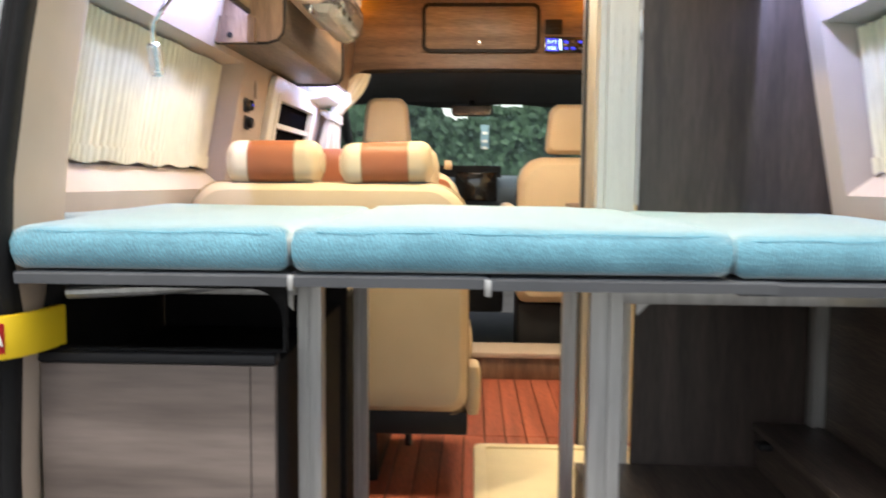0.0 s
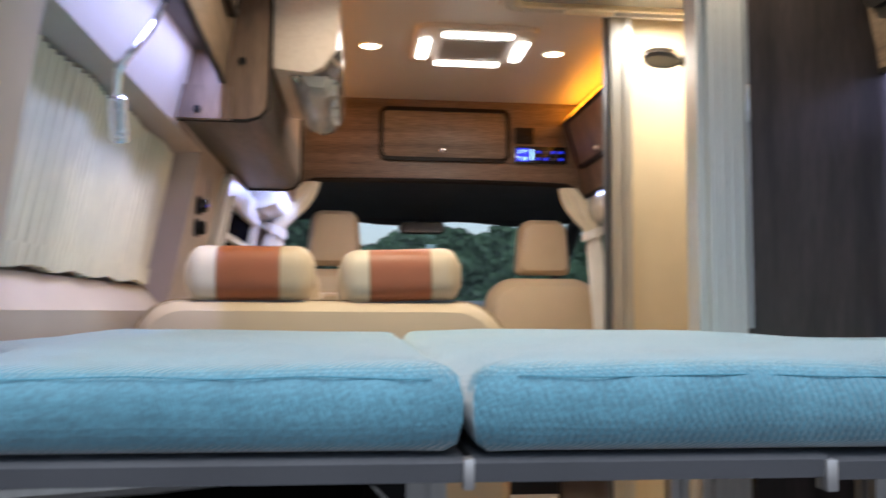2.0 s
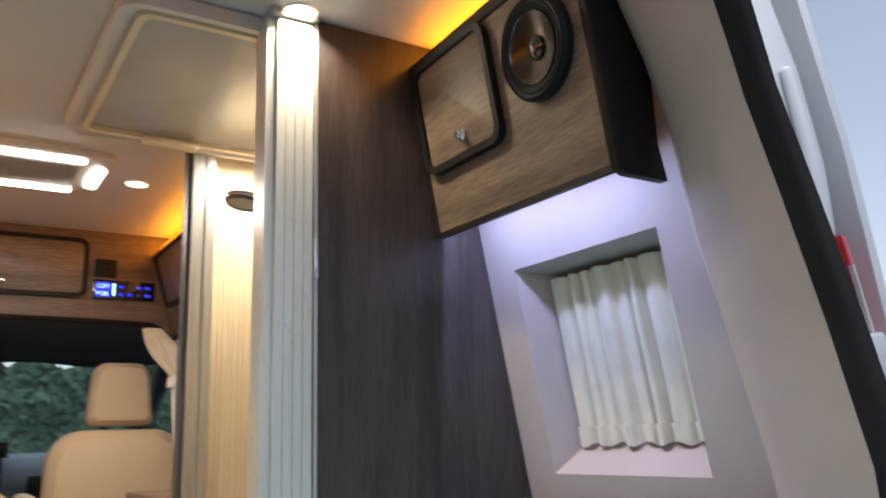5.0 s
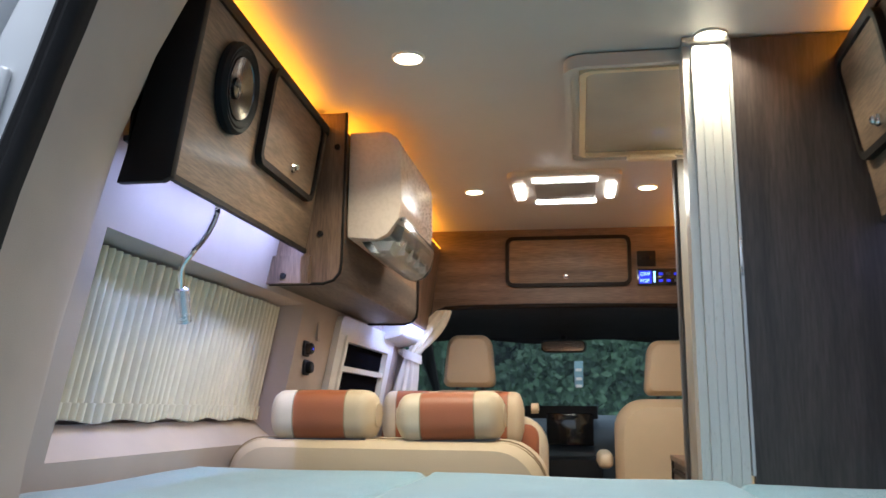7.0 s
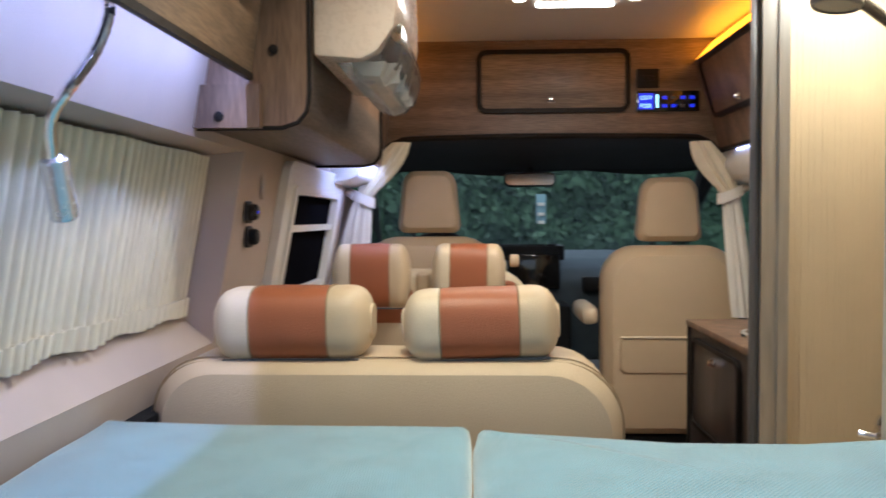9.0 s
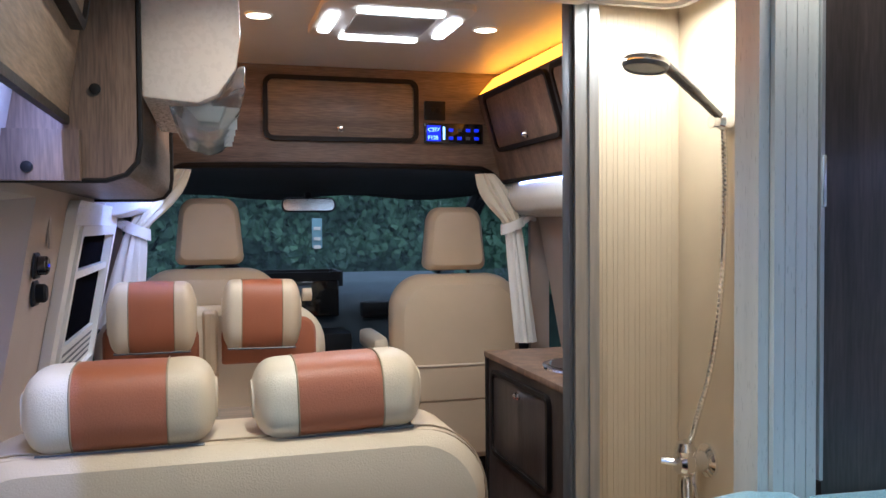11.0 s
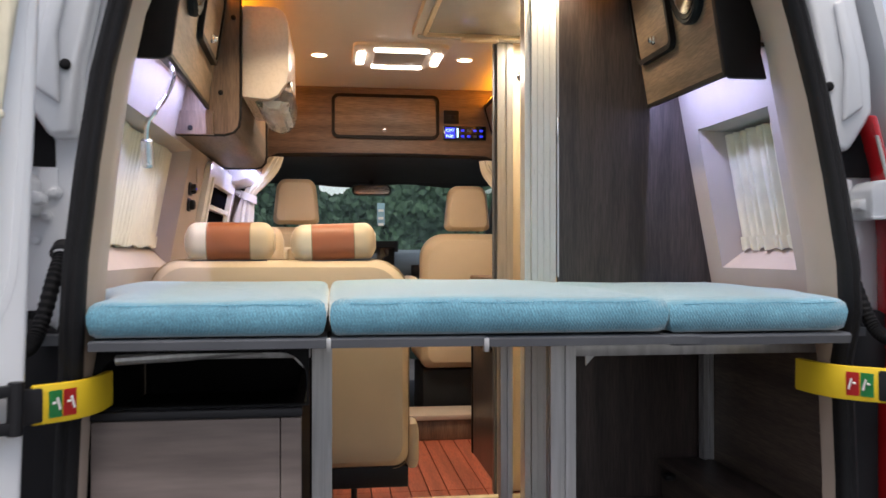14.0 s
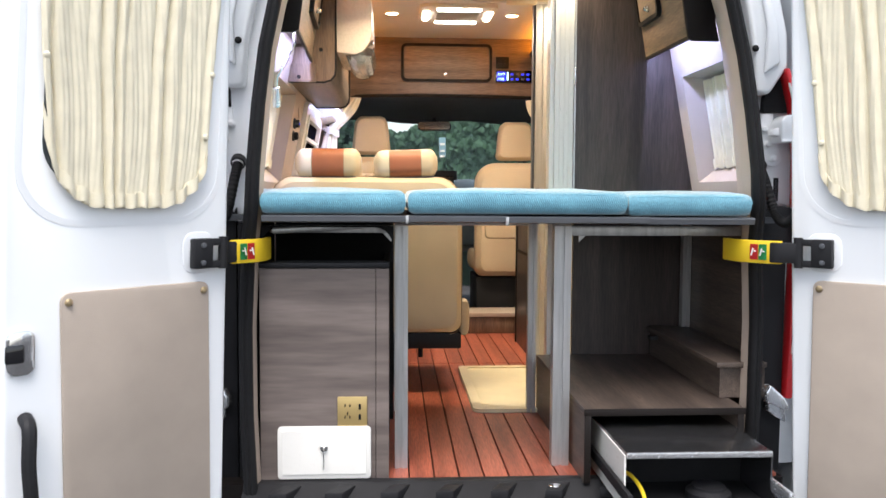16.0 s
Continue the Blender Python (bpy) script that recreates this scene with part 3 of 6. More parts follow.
def profile_post(x0, x1, y0, y1, z0, z1, name, parent, material=ALU):
    """An aluminium profile with a groove down each face."""
    w, d, g, gd = x1 - x0, y1 - y0, (x1 - x0) * 0.2, 0.006
    cx, cy = (x0 + x1) / 2, (y0 + y1) / 2
    pts = [(x0, y0), (cx - g / 2, y0), (cx - g / 2, y0 + gd), (cx + g / 2, y0 + gd), (cx + g / 2, y0), (x1, y0),
           (x1, cy - g / 2), (x1 - gd, cy - g / 2), (x1 - gd, cy + g / 2), (x1, cy + g / 2), (x1, y1), (x0, y1),
           (x0, cy + g / 2), (x0 + gd, cy + g / 2), (x0 + gd, cy - g / 2), (x0, cy - g / 2)]
    return part(name, prism(pts, "z", z0, z1), material, parent, smooth=0)


for a, b, c, d in ((-0.672, -0.279, 0.820, 0.799), (-0.273, -0.0, 0.820, 0.799), (0.004, 0.40, 0.818, 0.797)):
    part("front_rail", prism([(YF + 0.002, c), (YF - 0.004, c - 0.003), (YF - 0.002, d + 0.004), (YF + 0.03, d), (0.0, d), (0.0, c)], "x", a, b), GREY, bed)
part("front_rail", prism([(YF + 0.012, 0.817), (YF + 0.004, 0.812), (YF + 0.008, 0.797), (0.0, 0.795), (0.0, 0.817)], "x", 0.352, 0.705), GREY, bed)
# unseen dark strips added so the gaps between cushions look shaded
for x in (J1, J2):
    part("joint_bearer", box(x - 0.018, x + 0.018, 0.001, 0.715, 0.800, 0.8195), EDGE, bed, "added dark strip that darkens the cushion joint")
part("joint_clip", box(-0.004, 0.005, YF - 0.007, YF + 0.01, 0.793, 0.817, 0.001), ALU, bed, "bright joint clip")
part("joint_clip", box(-0.280, -0.272, YF - 0.006, YF + 0.01, 0.798, 0.820, 0.001), ALU, bed, "bright joint clip")
part("bed_board", box(-0.80, J1 - 0.004, 0.0, 0.80, 0.80, 0.818), GREY, bed)
part("bed_board", box(J1, 0.385, 0.0, 0.735, 0.80, 0.8175), GREY, bed)
part("bed_board", box(0.389, 0.82, 0.0, 0.73, 0.797, 0.8145), GREY, bed)
profile_post(-0.309, -0.270, 0.07, 0.107, FZ, 0.785, "leg", bed)
profile_post(0.173, 0.226, 0.075, 0.112, FZ, 0.785, "leg", bed)
profile_post(0.196, 0.229, 0.69, 0.723, FZ, 0.785, "leg", bed)
profile_post(-0.312, -0.278, 0.73, 0.765, FZ, 0.785, "leg", bed)
profile_post(0.79, 0.822, 0.685, 0.717, 0.3745, 0.785, "leg", bed)
part("cross_rail", box(0.226, 0.80, 0.078, 0.11, 0.755, 0.785, 0.002), ALU, bed)
part("cross_rail", box(-0.68, -0.312, 0.075, 0.105, 0.762, 0.785, 0.002), ALU, bed)
part("cross_rail", box(-0.30, 0.20, 0.735, 0.762, 0.76, 0.79, 0.002), ALU, bed)
part("strut", tube([(-0.66, 0.0, 0.772), (-0.53, 0.01, 0.778), (-0.40, 0.03, 0.783)], [0.010, 0.010, 0.005], 10), ALU, bed, "grey gas strut")
for x in (-0.32, 0.25):
    part("bracket", prism([(x, 0.785), (x + 0.05, 0.785), (x, 0.735)] if x > 0 else [(x, 0.785), (x - 0.05, 0.785), (x, 0.735)], "y", 0.085, 0.09), ALU, bed)

# ---- under the bed ----
cab = thing("underbed_cabinet", (-0.51, 0.4, FZ), "grey walnut cabinet with open black top under the bed", "cabinet")
part("front_panel", box(-0.697, -0.365, -0.022, -0.004, FZ + 0.002, 0.664, 0.001, 1), WOOD_GREY, cab)
part("front_stile", box(-0.3635, -0.326, -0.022, -0.004, FZ + 0.002, 0.664, 0.001, 1), WOOD_GREY, cab)
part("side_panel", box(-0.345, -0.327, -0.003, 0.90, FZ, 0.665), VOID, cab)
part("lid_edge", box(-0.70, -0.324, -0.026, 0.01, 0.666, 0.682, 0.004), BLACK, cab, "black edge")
# cavity boards coloured black in place of the shade inside
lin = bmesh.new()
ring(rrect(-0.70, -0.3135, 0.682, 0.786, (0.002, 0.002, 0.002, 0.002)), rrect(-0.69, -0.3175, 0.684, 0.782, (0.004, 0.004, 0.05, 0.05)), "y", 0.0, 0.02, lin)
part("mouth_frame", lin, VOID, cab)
part("lining", box(-0.74, -0.3135, 0.62, 0.64, FZ, 0.79), VOID, cab, "inner board coloured black for the dark hollow")
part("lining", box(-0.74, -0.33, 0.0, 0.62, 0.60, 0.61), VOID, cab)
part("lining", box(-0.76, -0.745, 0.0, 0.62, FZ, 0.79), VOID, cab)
outlet = thing("wall_socket", (-0.431, -0.024, 0.21), "gold five-hole wall socket with two usb slots", "socket")
part("plate", box(-0.475, -0.389, -0.030, -0.0225, 0.206, 0.292, 0.003), GOLD, outlet)
# holes and slots are thin black blocks, dark by colour
for dx, dz, w, h in ((-0.022, 0.018, 0.004, 0.008), (-0.008, 0.018, 0.004, 0.008), (-0.022, -0.016, 0.003, 0.009), (-0.008, -0.016, 0.003, 0.009), (-0.015, -0.006, 0.003, 0.009)):
    part("pin_hole", box(-0.431 + dx - w / 2, -0.431 + dx + w / 2, -0.0315, -0.0295, 0.249 + dz - h / 2, 0.249 + dz + h / 2), VOID, outlet)
for dz in (0.014, -0.016):
    part("usb_slot", box(-0.414, -0.407, -0.0315, -0.0295, 0.249 + dz - 0.008, 0.249 + dz + 0.008), VOID, outlet)
safe = thing("drawer_box", (-0.512, -0.03, 0.05), "white metal locker box with a key in its lock", "locker")
part("face", prism(rrect(-0.647, -0.378, 0.052, 0.206, 0.012), "y", -0.034, -0.0225, 0.002), PLASTIC, safe)
part("flap", prism(rrect(-0.634, -0.391, 0.066, 0.194, 0.002), "y", -0.037, -0.0335, 0.001), PLASTIC, safe)
part("lock", lathe([(0.011, 0), (0.011, 0.008), (0.007, 0.010), (0, 0.010)], (-0.513, -0.037, 0.147), (0, -1, 0)), CHROME, safe, "chrome lock")
part("key", box(-0.5145, -0.5115, -0.052, -0.046, 0.085, 0.15, 0.001), CHROME, safe, "hanging key")

rb = thing("storage_box", (0.5, 0.3, FZ), "dark walnut box with an open front under the bed", "storage box")
part("top_board", box(0.237, 0.708, -0.085, 0.73, 0.245, 0.262, 0.001, 1), WOOD_DARK, rb)
part("side_board", box(0.237, 0.255, -0.083, 0.73, FZ, 0.2445), WOOD_DARK, rb)
part("side_board", box(0.688, 0.706, -0.083, 0.73, FZ, 0.2445), WOOD_DARK, rb)
# back coloured black for the shade deep in the box
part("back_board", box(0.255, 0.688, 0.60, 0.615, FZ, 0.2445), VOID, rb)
part("front_edge", box(0.235, 0.710, -0.089, -0.083, 0.2435, 0.2635, 0.001), EDGE, rb, "black front edge")
part("front_edge", box(0.2365, 0.2555, -0.089, -0.0835, FZ + 0.001, 0.243, 0.001), EDGE, rb)
part("front_edge", box(0.6875, 0.7065, -0.089, -0.0835, FZ + 0.001, 0.243, 0.001), EDGE, rb)
sb = thing("wheel_box", (0.68, 0.5, 0.262), "dark walnut raised box over the wheel arch", "storage box")
part("top_board", box(0.665, 0.82, 0.02, 0.72, 0.358, 0.374, 0.002), WOOD_DARK, sb)
part("side_board", box(0.678, 0.70, 0.03, 0.72, 0.2635, 0.3575), WOOD_DARK, sb)
part("end_board", box(0.70, 0.82, 0.035, 0.05, 0.2635, 0.3575), WOOD_DARK, sb)
part("latch", box(0.650, 0.685, 0.62, 0.66, 0.335, 0.35, 0.004), BLACK, sb)
part("dark_side_lining", box(0.825, 0.84, 0.05, 0.735, FZ, 0.86), WOOD_DARK, label="dark walnut lining board under the bed", category="wall", kind="structure", smooth=0)
# black colour stands for the darkness under the bed here
part("dark_side_lining", box(-0.84, -0.80, 0.05, 1.4, FZ, 0.86), VOID, label="lining board coloured black for the dark under the bed", category="wall", kind="structure", smooth=0)

dr = thing("slide_out_drawer", (0.5, -0.2, FZ), "stainless slide-out cooker drawer, pulled out", "drawer")
part("lid_sheet", box(0.297, 0.685, -0.31, 0.06, 0.200, 0.206, 0.001), STEEL, dr, "dark stainless lid sheet")
part("lid_lip", box(0.296, 0.686, -0.316, -0.309, 0.192, 0.207, 0.001), STEEL_LIGHT, dr, "bright folded lip")
part("side_sheet", prism([(0.06, 0.198), (-0.306, 0.198), (-0.306, 0.10), (-0.42, 0.07), (-0.42, 0.05), (0.06, 0.05)], "x", 0.291, 0.296), PLASTIC, dr, "pale side sheet")
part("side_sheet", prism([(0.06, 0.198), (-0.306, 0.198), (-0.306, 0.10), (-0.42, 0.07), (-0.42, 0.05), (0.06, 0.05)], "x", 0.686, 0.691), STEEL, dr)
# drawer inside coloured black in place of its shade
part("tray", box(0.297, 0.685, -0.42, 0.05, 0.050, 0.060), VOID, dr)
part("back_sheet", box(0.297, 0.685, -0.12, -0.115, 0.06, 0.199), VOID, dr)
part("burner", lathe([(0.06, 0), (0.06, 0.02), (0.045, 0.028), (0.045, 0.036), (0, 0.038)], (0.54, -0.25, 0.06), (0, 0, 1)), BLACK, dr)
part("knob", lathe([(0.018, 0), (0.018, 0.03), (0.014, 0.034), (0, 0.034)], (0.475, -0.385, 0.062), (0, 0, 1)), CHROME, dr, "chrome knob")
part("gas_hose", tube(smooth_path([(0.31, -0.13, 0.10), (0.33, -0.22, 0.118), (0.345, -0.28, 0.10), (0.345, -0.34, 0.068)], 5), 0.0055, 8), YELLOW, dr, "yellow gas hose")
for x in (0.283, 0.698):
    part("slide_rail", box(x - 0.006, x + 0.006, -0.40, 0.05, 0.095, 0.125, 0.002), BLACK if x < 0.5 else STEEL_LIGHT, dr)

# ---- overhead cabinets ----


def tilt_face(x_top, x_bot, z_top, z_bot):
    return lambda z: x_bot + (x_top - x_bot) * (z - z_bot) / (z_top - z_bot)


def door_panel(parent, s, face, y0, y1, z0, z1, radii, material, knob_y, knob_z, proud=0.010):
    """A rounded flap with a black edging on a leaning cabinet face that looks to the aisle."""
    def lay(bm):
        for v in bm.verts:
            v.co.x = s * (face(v.co.z) - v.co.x)
        return bm
    n = 6
    out, inn = rrect(y0, y1, z0, z1, radii, n), rrect(y0 + 0.014, y1 - 0.014, z0 + 0.014, z1 - 0.014, [max(0.004, q - 0.012) for q in radii], n)
    d = part("door", lay(prism(inn, "x", 0.0005, proud, 0.002)), material, parent)
    part("edging", lay(ring(out, inn, "x", 0.0, proud + 0.006)), EDGE, d, "black rounded edging")
    lever_latch(d, (s * (face(knob_z) - proud), knob_y, knob_z), (-s, 0, 0))
    return d


def lever_latch(parent, at, n):
    n = Vector(n)
    part("latch", lathe([(0.013, 0), (0.013, 0.006), (0.009, 0.010), (0.009, 0.014), (0.006, 0.018), (0, 0.019)], at, n, 20), CHROME, parent, "small chrome latch")


def speaker(s, x, y, z, r, tilt):
    t = thing("speaker", (s * x, y, z), "round black car speaker set in the overhead cabinet", "speaker", group="rear speakers")
    d = Vector((-s, 0, -tilt)).normalized()
    c = Vector((s * x, y, z))
    part("surround", lathe([(r, 0.0), (r, 0.013), (r * 0.93, 0.020), (r * 0.86, 0.017), (r * 0.83, 0.019), (r * 0.76, 0.017), (r * 0.70, 0.013), (r * 0.66, 0.012)], c, d, 40), RUBBER, t, "ribbed black rubber surround")
    part("rim", lathe([(r * 0.70, 0.013), (r * 0.685, 0.0175), (r * 0.665, 0.014)], c, d, 40), STEEL, t, "thin steel rim")
    part("cone", lathe([(r * 0.675, 0.0155), (r * 0.55, 0.0115), (r * 0.4, 0.0075), (r * 0.2, 0.0035), (r * 0.05, 0.003), (0.0, 0.003)], c, d, 40), CONE, t, "shiny dark cone")
    part("dust_cap", lathe([(r * 0.24, 0.0035), (r * 0.22, 0.009), (r * 0.12, 0.013), (0, 0.014)], c, d, 24), GLOSS_BLACK, t)
    return t


def splay(ob, s, ym):
    """The cabinets open out towards the cab and rise a little: slants a finished thing along the van."""
    for o in ob.children_recursive:
        for v in o.data.vertices:
            dy = v.co.y + ORIGIN[o].y - ym
            v.co.x += s * 0.043 * dy
            v.co.z += 0.032 * dy * max(0.0, min(1.0, (CZ - v.co.z - ORIGIN[o].z) / 0.3))


def overhead(s, y0, y1, z_bot, z_top, x_top, x_bot, spk, flap, knob, label):
    """A leaning overhead cabinet over the bed. s: side."""
    face = tilt_face(x_top, x_bot, z_top, z_bot)
    c = thing("overhead_cabinet", (s * 0.68, (y0 + y1) / 2, z_bot), label, "cabinet", group="overhead cabinets")
    wo, wi = wall_x(z_bot) - 0.012, wall_x(z_top) - 0.012
    body = [(s * x_bot, z_bot), (s * wo, z_bot), (s * wi, z_top), (s * x_top, z_top)]
    part("front_board", prism([(s * x_bot, z_bot + 0.006), (s * (x_bot + 0.007), z_bot + 0.006), (s * (x_top + 0.007), z_top), (s * x_top, z_top)], "y", y0 + 0.004, y1), WOOD_DOOR, c)
    e = (0.018, 0.020, 0.045)
    end = [(s * (x_bot - 0.004), z_bot - 0.004), (s * (x_bot + 0.012), z_bot - 0.012), (s * (wo - 0.004), z_bot - 0.012), (s * (wo - e[0]), z_bot + 0.045), (s * (wo - e[1]), z_bot + 0.16),
           (s * (wo - e[2]), z_bot + 0.24), (s * (wi - 0.025), CZ - 0.012), (s * (x_top + 0.075), CZ - 0.004), (s * (x_top + 0.01), z_top + 0.013), (s * (x_top - 0.004), z_top)]
    part("end_board", prism(end, "y", y0 - 0.014, y0 + 0.004, 0.002), EDGE, c, "dark end board")
    part("bottom_board", prism([(s * (x_bot + 0.0075), z_bot + 0.066), (s * wo, z_bot + 0.066), (s * wo, z_bot + 0.076), (s * (x_bot + 0.0065), z_bot + 0.076)], "y", y0 + 0.004, y1), WOOD_DARK, c)
    part("bottom_edging", prism([(s * (x_bot - 0.002), z_bot - 0.006), (s * (x_bot + 0.008), z_bot - 0.006), (s * (x_bot + 0.008), z_bot + 0.005), (s * (x_bot - 0.002), z_bot + 0.005)], "y", y0, y1), EDGE, c)
    part("top_edging", prism([(s * (x_top - 0.004), z_top - 0.012), (s * (x_top + 0.02), z_top - 0.012), (s * (x_top + 0.02), z_top + 0.012), (s * (x_top - 0.004), z_top + 0.012)], "y", y0, y1), EDGE, c)
    door_panel(c, s, face, *flap, (0.03, 0.03, 0.035, 0.035), WOOD_DOOR, *knob)
    sy, sz, r = spk
    spk_ = speaker(s, face(sz) - 0.002, sy, sz, r, (x_bot - x_top) / (z_top - z_bot))
    strip = thing("orange_light_strip", (s * 0.6, (y0 + y1) / 2, z_top), "glowing orange light strip above the overhead cabinet", "light strip", group="orange light strips")
    part("diffuser", prism([(s * (x_top + 0.008), z_top + 0.0125), (s * (x_top + 0.052), CZ - 0.002), (s * (x_top + 0.06), CZ - 0.002), (s * (x_top + 0.02), z_top + 0.0125)], "y", y0, y1 - 0.002), LED_ORANGE, strip)
    for ob in (c, spk_, strip):
        splay(ob, s, (y0 + y1) / 2)
    led = thing("cool_light_strip", (s * (x_bot + 0.02), (y0 + y1) / 2, z_bot + 0.004), "cool white light strip under the overhead cabinet", "light strip", group="cool light strips")
    part("diffuser", box(min(s * (x_bot + 0.0085), s * (x_bot + 0.0165)), max(s * (x_bot + 0.0085), s * (x_bot + 0.0165)), y0 + 0.03, y1 - 0.03, z_bot + 0.0625, z_bot + 0.0655), LED_COOL, led)
    splay(led, s, (y0 + y1) / 2)
    return c


overhead(-1, 0.262, 1.05, 1.408, 1.742, 0.585, 0.632, (0.425, 1.618, 0.086), (0.585, 0.985, 1.520, 1.735), (0.80, 1.565), "walnut overhead cabinet with a speaker and a rounded flap")
overhead(1, 0.215, 0.734, 1.388, 1.735, 0.575, 0.632, (0.328, 1.614, 0.086), (0.455, 0.72, 1.500, 1.725), (0.575, 1.545), "walnut overhead cabinet with a speaker beside the partition")

# deeper cabinet that carries the air conditioner
c2 = thing("wall_cabinet", (-0.66, 1.6, 1.335), "walnut wall cabinet with rounded corner under the air conditioner", "cabinet")
endp = [(-0.765, 1.334), (-0.60, 1.334), (-0.572, 1.343), (-0.556, 1.362), (-0.552, 1.39), (-0.552, 1.795), (-0.665, 1.795), (-0.72, 1.50)]
part("end_board", prism(endp, "y", 1.052, 1.070), WOOD_SIDE, c2)
part("end_edging", tube([(x, 1.052, z) for x, z in endp[0:6]], 0.004, 6), EDGE, c2)
sh = [(-0.765, 1.338), (-0.60, 1.338), (-0.575, 1.345), (-0.560, 1.364), (-0.556, 1.39), (-0.556, 1.46), (-0.60, 1.46), (-0.61, 1.40), (-0.765, 1.40)]
part("curved_bottom", prism(sh, "y", 1.071, 2.08), WOOD_DARK, c2)
part("front_board", box(-0.575, -0.557, 1.071, 2.08, 1.461, 1.75), WOOD_SIDE, c2)
part("front_edging", tube([(-0.765, 2.08, 1.336), (-0.60, 2.08, 1.336), (-0.572, 2.08, 1.343), (-0.556, 2.08, 1.362), (-0.552, 2.08, 1.39), (-0.552, 2.08, 1.75)], 0.005, 6), EDGE, c2)
part("side_return", box(-0.757, -0.632, 1.030, 1.050, 1.333, 1.405), WOOD_SIDE, c2)
for x, z in ((-0.612, 1.466), (-0.574, 1.70), (-0.70, 1.352)):
    part("screw_cap", lathe([(0.008, 0), (0.008, 0.004), (0, 0.006)], (x, 1.052 if z > 1.4 else 1.030, z), (0, -1, 0), 14), EDGE, c2)
c3 = thing("wall_cabinet", (-0.68, 2.4, 1.36), "small walnut wall cabinet next to the cab", "cabinet")
part("body", prism([(-0.78, 1.40), (-0.66, 1.36), (-0.62, 1.37), (-0.575, 1.75), (-0.70, 1.75)], "y", 2.085, 2.72), WOOD_SIDE, c3)
part("door", prism([(-0.645, 1.40), (-0.639, 1.40), (-0.592, 1.72), (-0.598, 1.72)], "y", 2.16, 2.66), WOOD_DOOR, c3)
lever_latch(c3, (-0.63, 2.40, 1.45), (1, 0, 0.1))
strip = thing("orange_light_strip", (-0.6, 2.3, 1.75), "glowing orange light strip above the wall cabinet", "light strip", group="orange light strips")
part("diffuser", prism([(-0.572, 1.752), (-0.625, 1.812), (-0.635, 1.812), (-0.585, 1.752)], "y", 1.09, 2.72), LED_ORANGE, strip)

# right wall cabinet over the kitchen
c4 = thing("wall_cabinet", (0.62, 2.15, 1.43), "dark walnut wall cabinet over the kitchen unit", "cabinet")
f4 = tilt_face(0.520, 0.612, 1.748, 1.43)
part("body", prism([(0.612, 1.43), (0.75, 1.43), (0.68, 1.748), (0.520, 1.748)], "y", 1.60, 2.72), WOOD_SIDE, c4)
part("bottom_edging", box(0.606, 0.626, 1.60, 2.72, 1.418, 1.431, 0.002), EDGE, c4)
door_panel(c4, 1, f4, 2.06, 2.64, 1.53, 1.735, (0.03, 0.03, 0.03, 0.03), WOOD_SIDE, 2.33, 1.565)
door_panel(c4, 1, f4, 1.62, 2.03, 1.53, 1.735, (0.03, 0.03, 0.03, 0.03), WOOD_SIDE, 1.85, 1.565)
strip = thing("orange_light_strip", (0.6, 2.2, 1.75), "glowing orange light strip above the kitchen cabinet", "light strip", group="orange light strips")
part("diffuser", prism([(0.524, 1.75), (0.582, 1.815), (0.592, 1.815), (0.54, 1.75)], "y", 1.62, 2.72), LED_ORANGE, strip)
for s, x in ((-1, 0.70), (1, 0.68)):
    part("storage_pod", prism([(s * x, 1.30), (s * (x + 0.08), 1.29), (s * (x + 0.08), 1.42), (s * (x - 0.06), 1.42), (s * (x - 0.07), 1.36), (s * (x - 0.045), 1.315)], "y", 2.30 if s < 0 else 2.05, 2.718, 0.012), PLASTIC, label="pale moulded pod under the wall cabinet", category="pod", base=(s * x, 2.5, 1.3))

# ---- air conditioner ----
ac = thing("air_conditioner", (-0.47, 1.45, 1.46), "white wall air conditioner with grey outlet louvres", "air conditioner")
acp = [(-0.552, 1.462), (-0.47, 1.455), (-0.44, 1.470), (-0.412, 1.51), (-0.405, 1.56), (-0.408, 1.70), (-0.422, 1.735), (-0.45, 1.752), (-0.552, 1.752)]
part("body", prism(acp, "y", 1.088, 1.56, 0.006), IVORY, ac)
louv = [(-0.515, 1.453), (-0.492, 1.424), (-0.455, 1.412), (-0.43, 1.420), (-0.408, 1.445), (-0.398, 1.48), (-0.399, 1.52), (-0.41, 1.515), (-0.438, 1.468), (-0.47, 1.453)]
part("outlet", prism(louv, "y", 1.10, 1.55, 0.004), SMOKE, ac, "clear grey outlet flap")
for i in range(4):
    part("vane", box(-0.47, -0.41, 1.16 + i * 0.10, 1.164 + i * 0.10, 1.425, 1.46), PLASTIC, ac)
part("grille", prism([(-0.49, 1.453), (-0.47, 1.432), (-0.44, 1.43), (-0.43, 1.456)], "y", 1.115, 1.535), PLASTIC, ac)

# ---- front header flap, control panel ----
ff = thing("header_locker", (0.0, 2.72, 1.56), "walnut locker flap with black rounded edging over the cab", "locker")
o, n_ = rrect(-0.272, 0.287, 1.566, 1.796, 0.035, 6), rrect(-0.256, 0.271, 1.582, 1.780, 0.022, 6)
fd = part("door", prism(n_, "y", 2.710, 2.7215, 0.002), WOOD_FLAP, ff)
part("edging", ring(o, n_, "y", 2.704, 2.7215), EDGE, fd, "black rounded edging")
lever_latch(fd, (0.0, 2.710, 1.612), (0, -1, 0))
cp = thing("control_panel", (0.425, 2.72, 1.56), "black control panel with glowing blue display", "control panel")
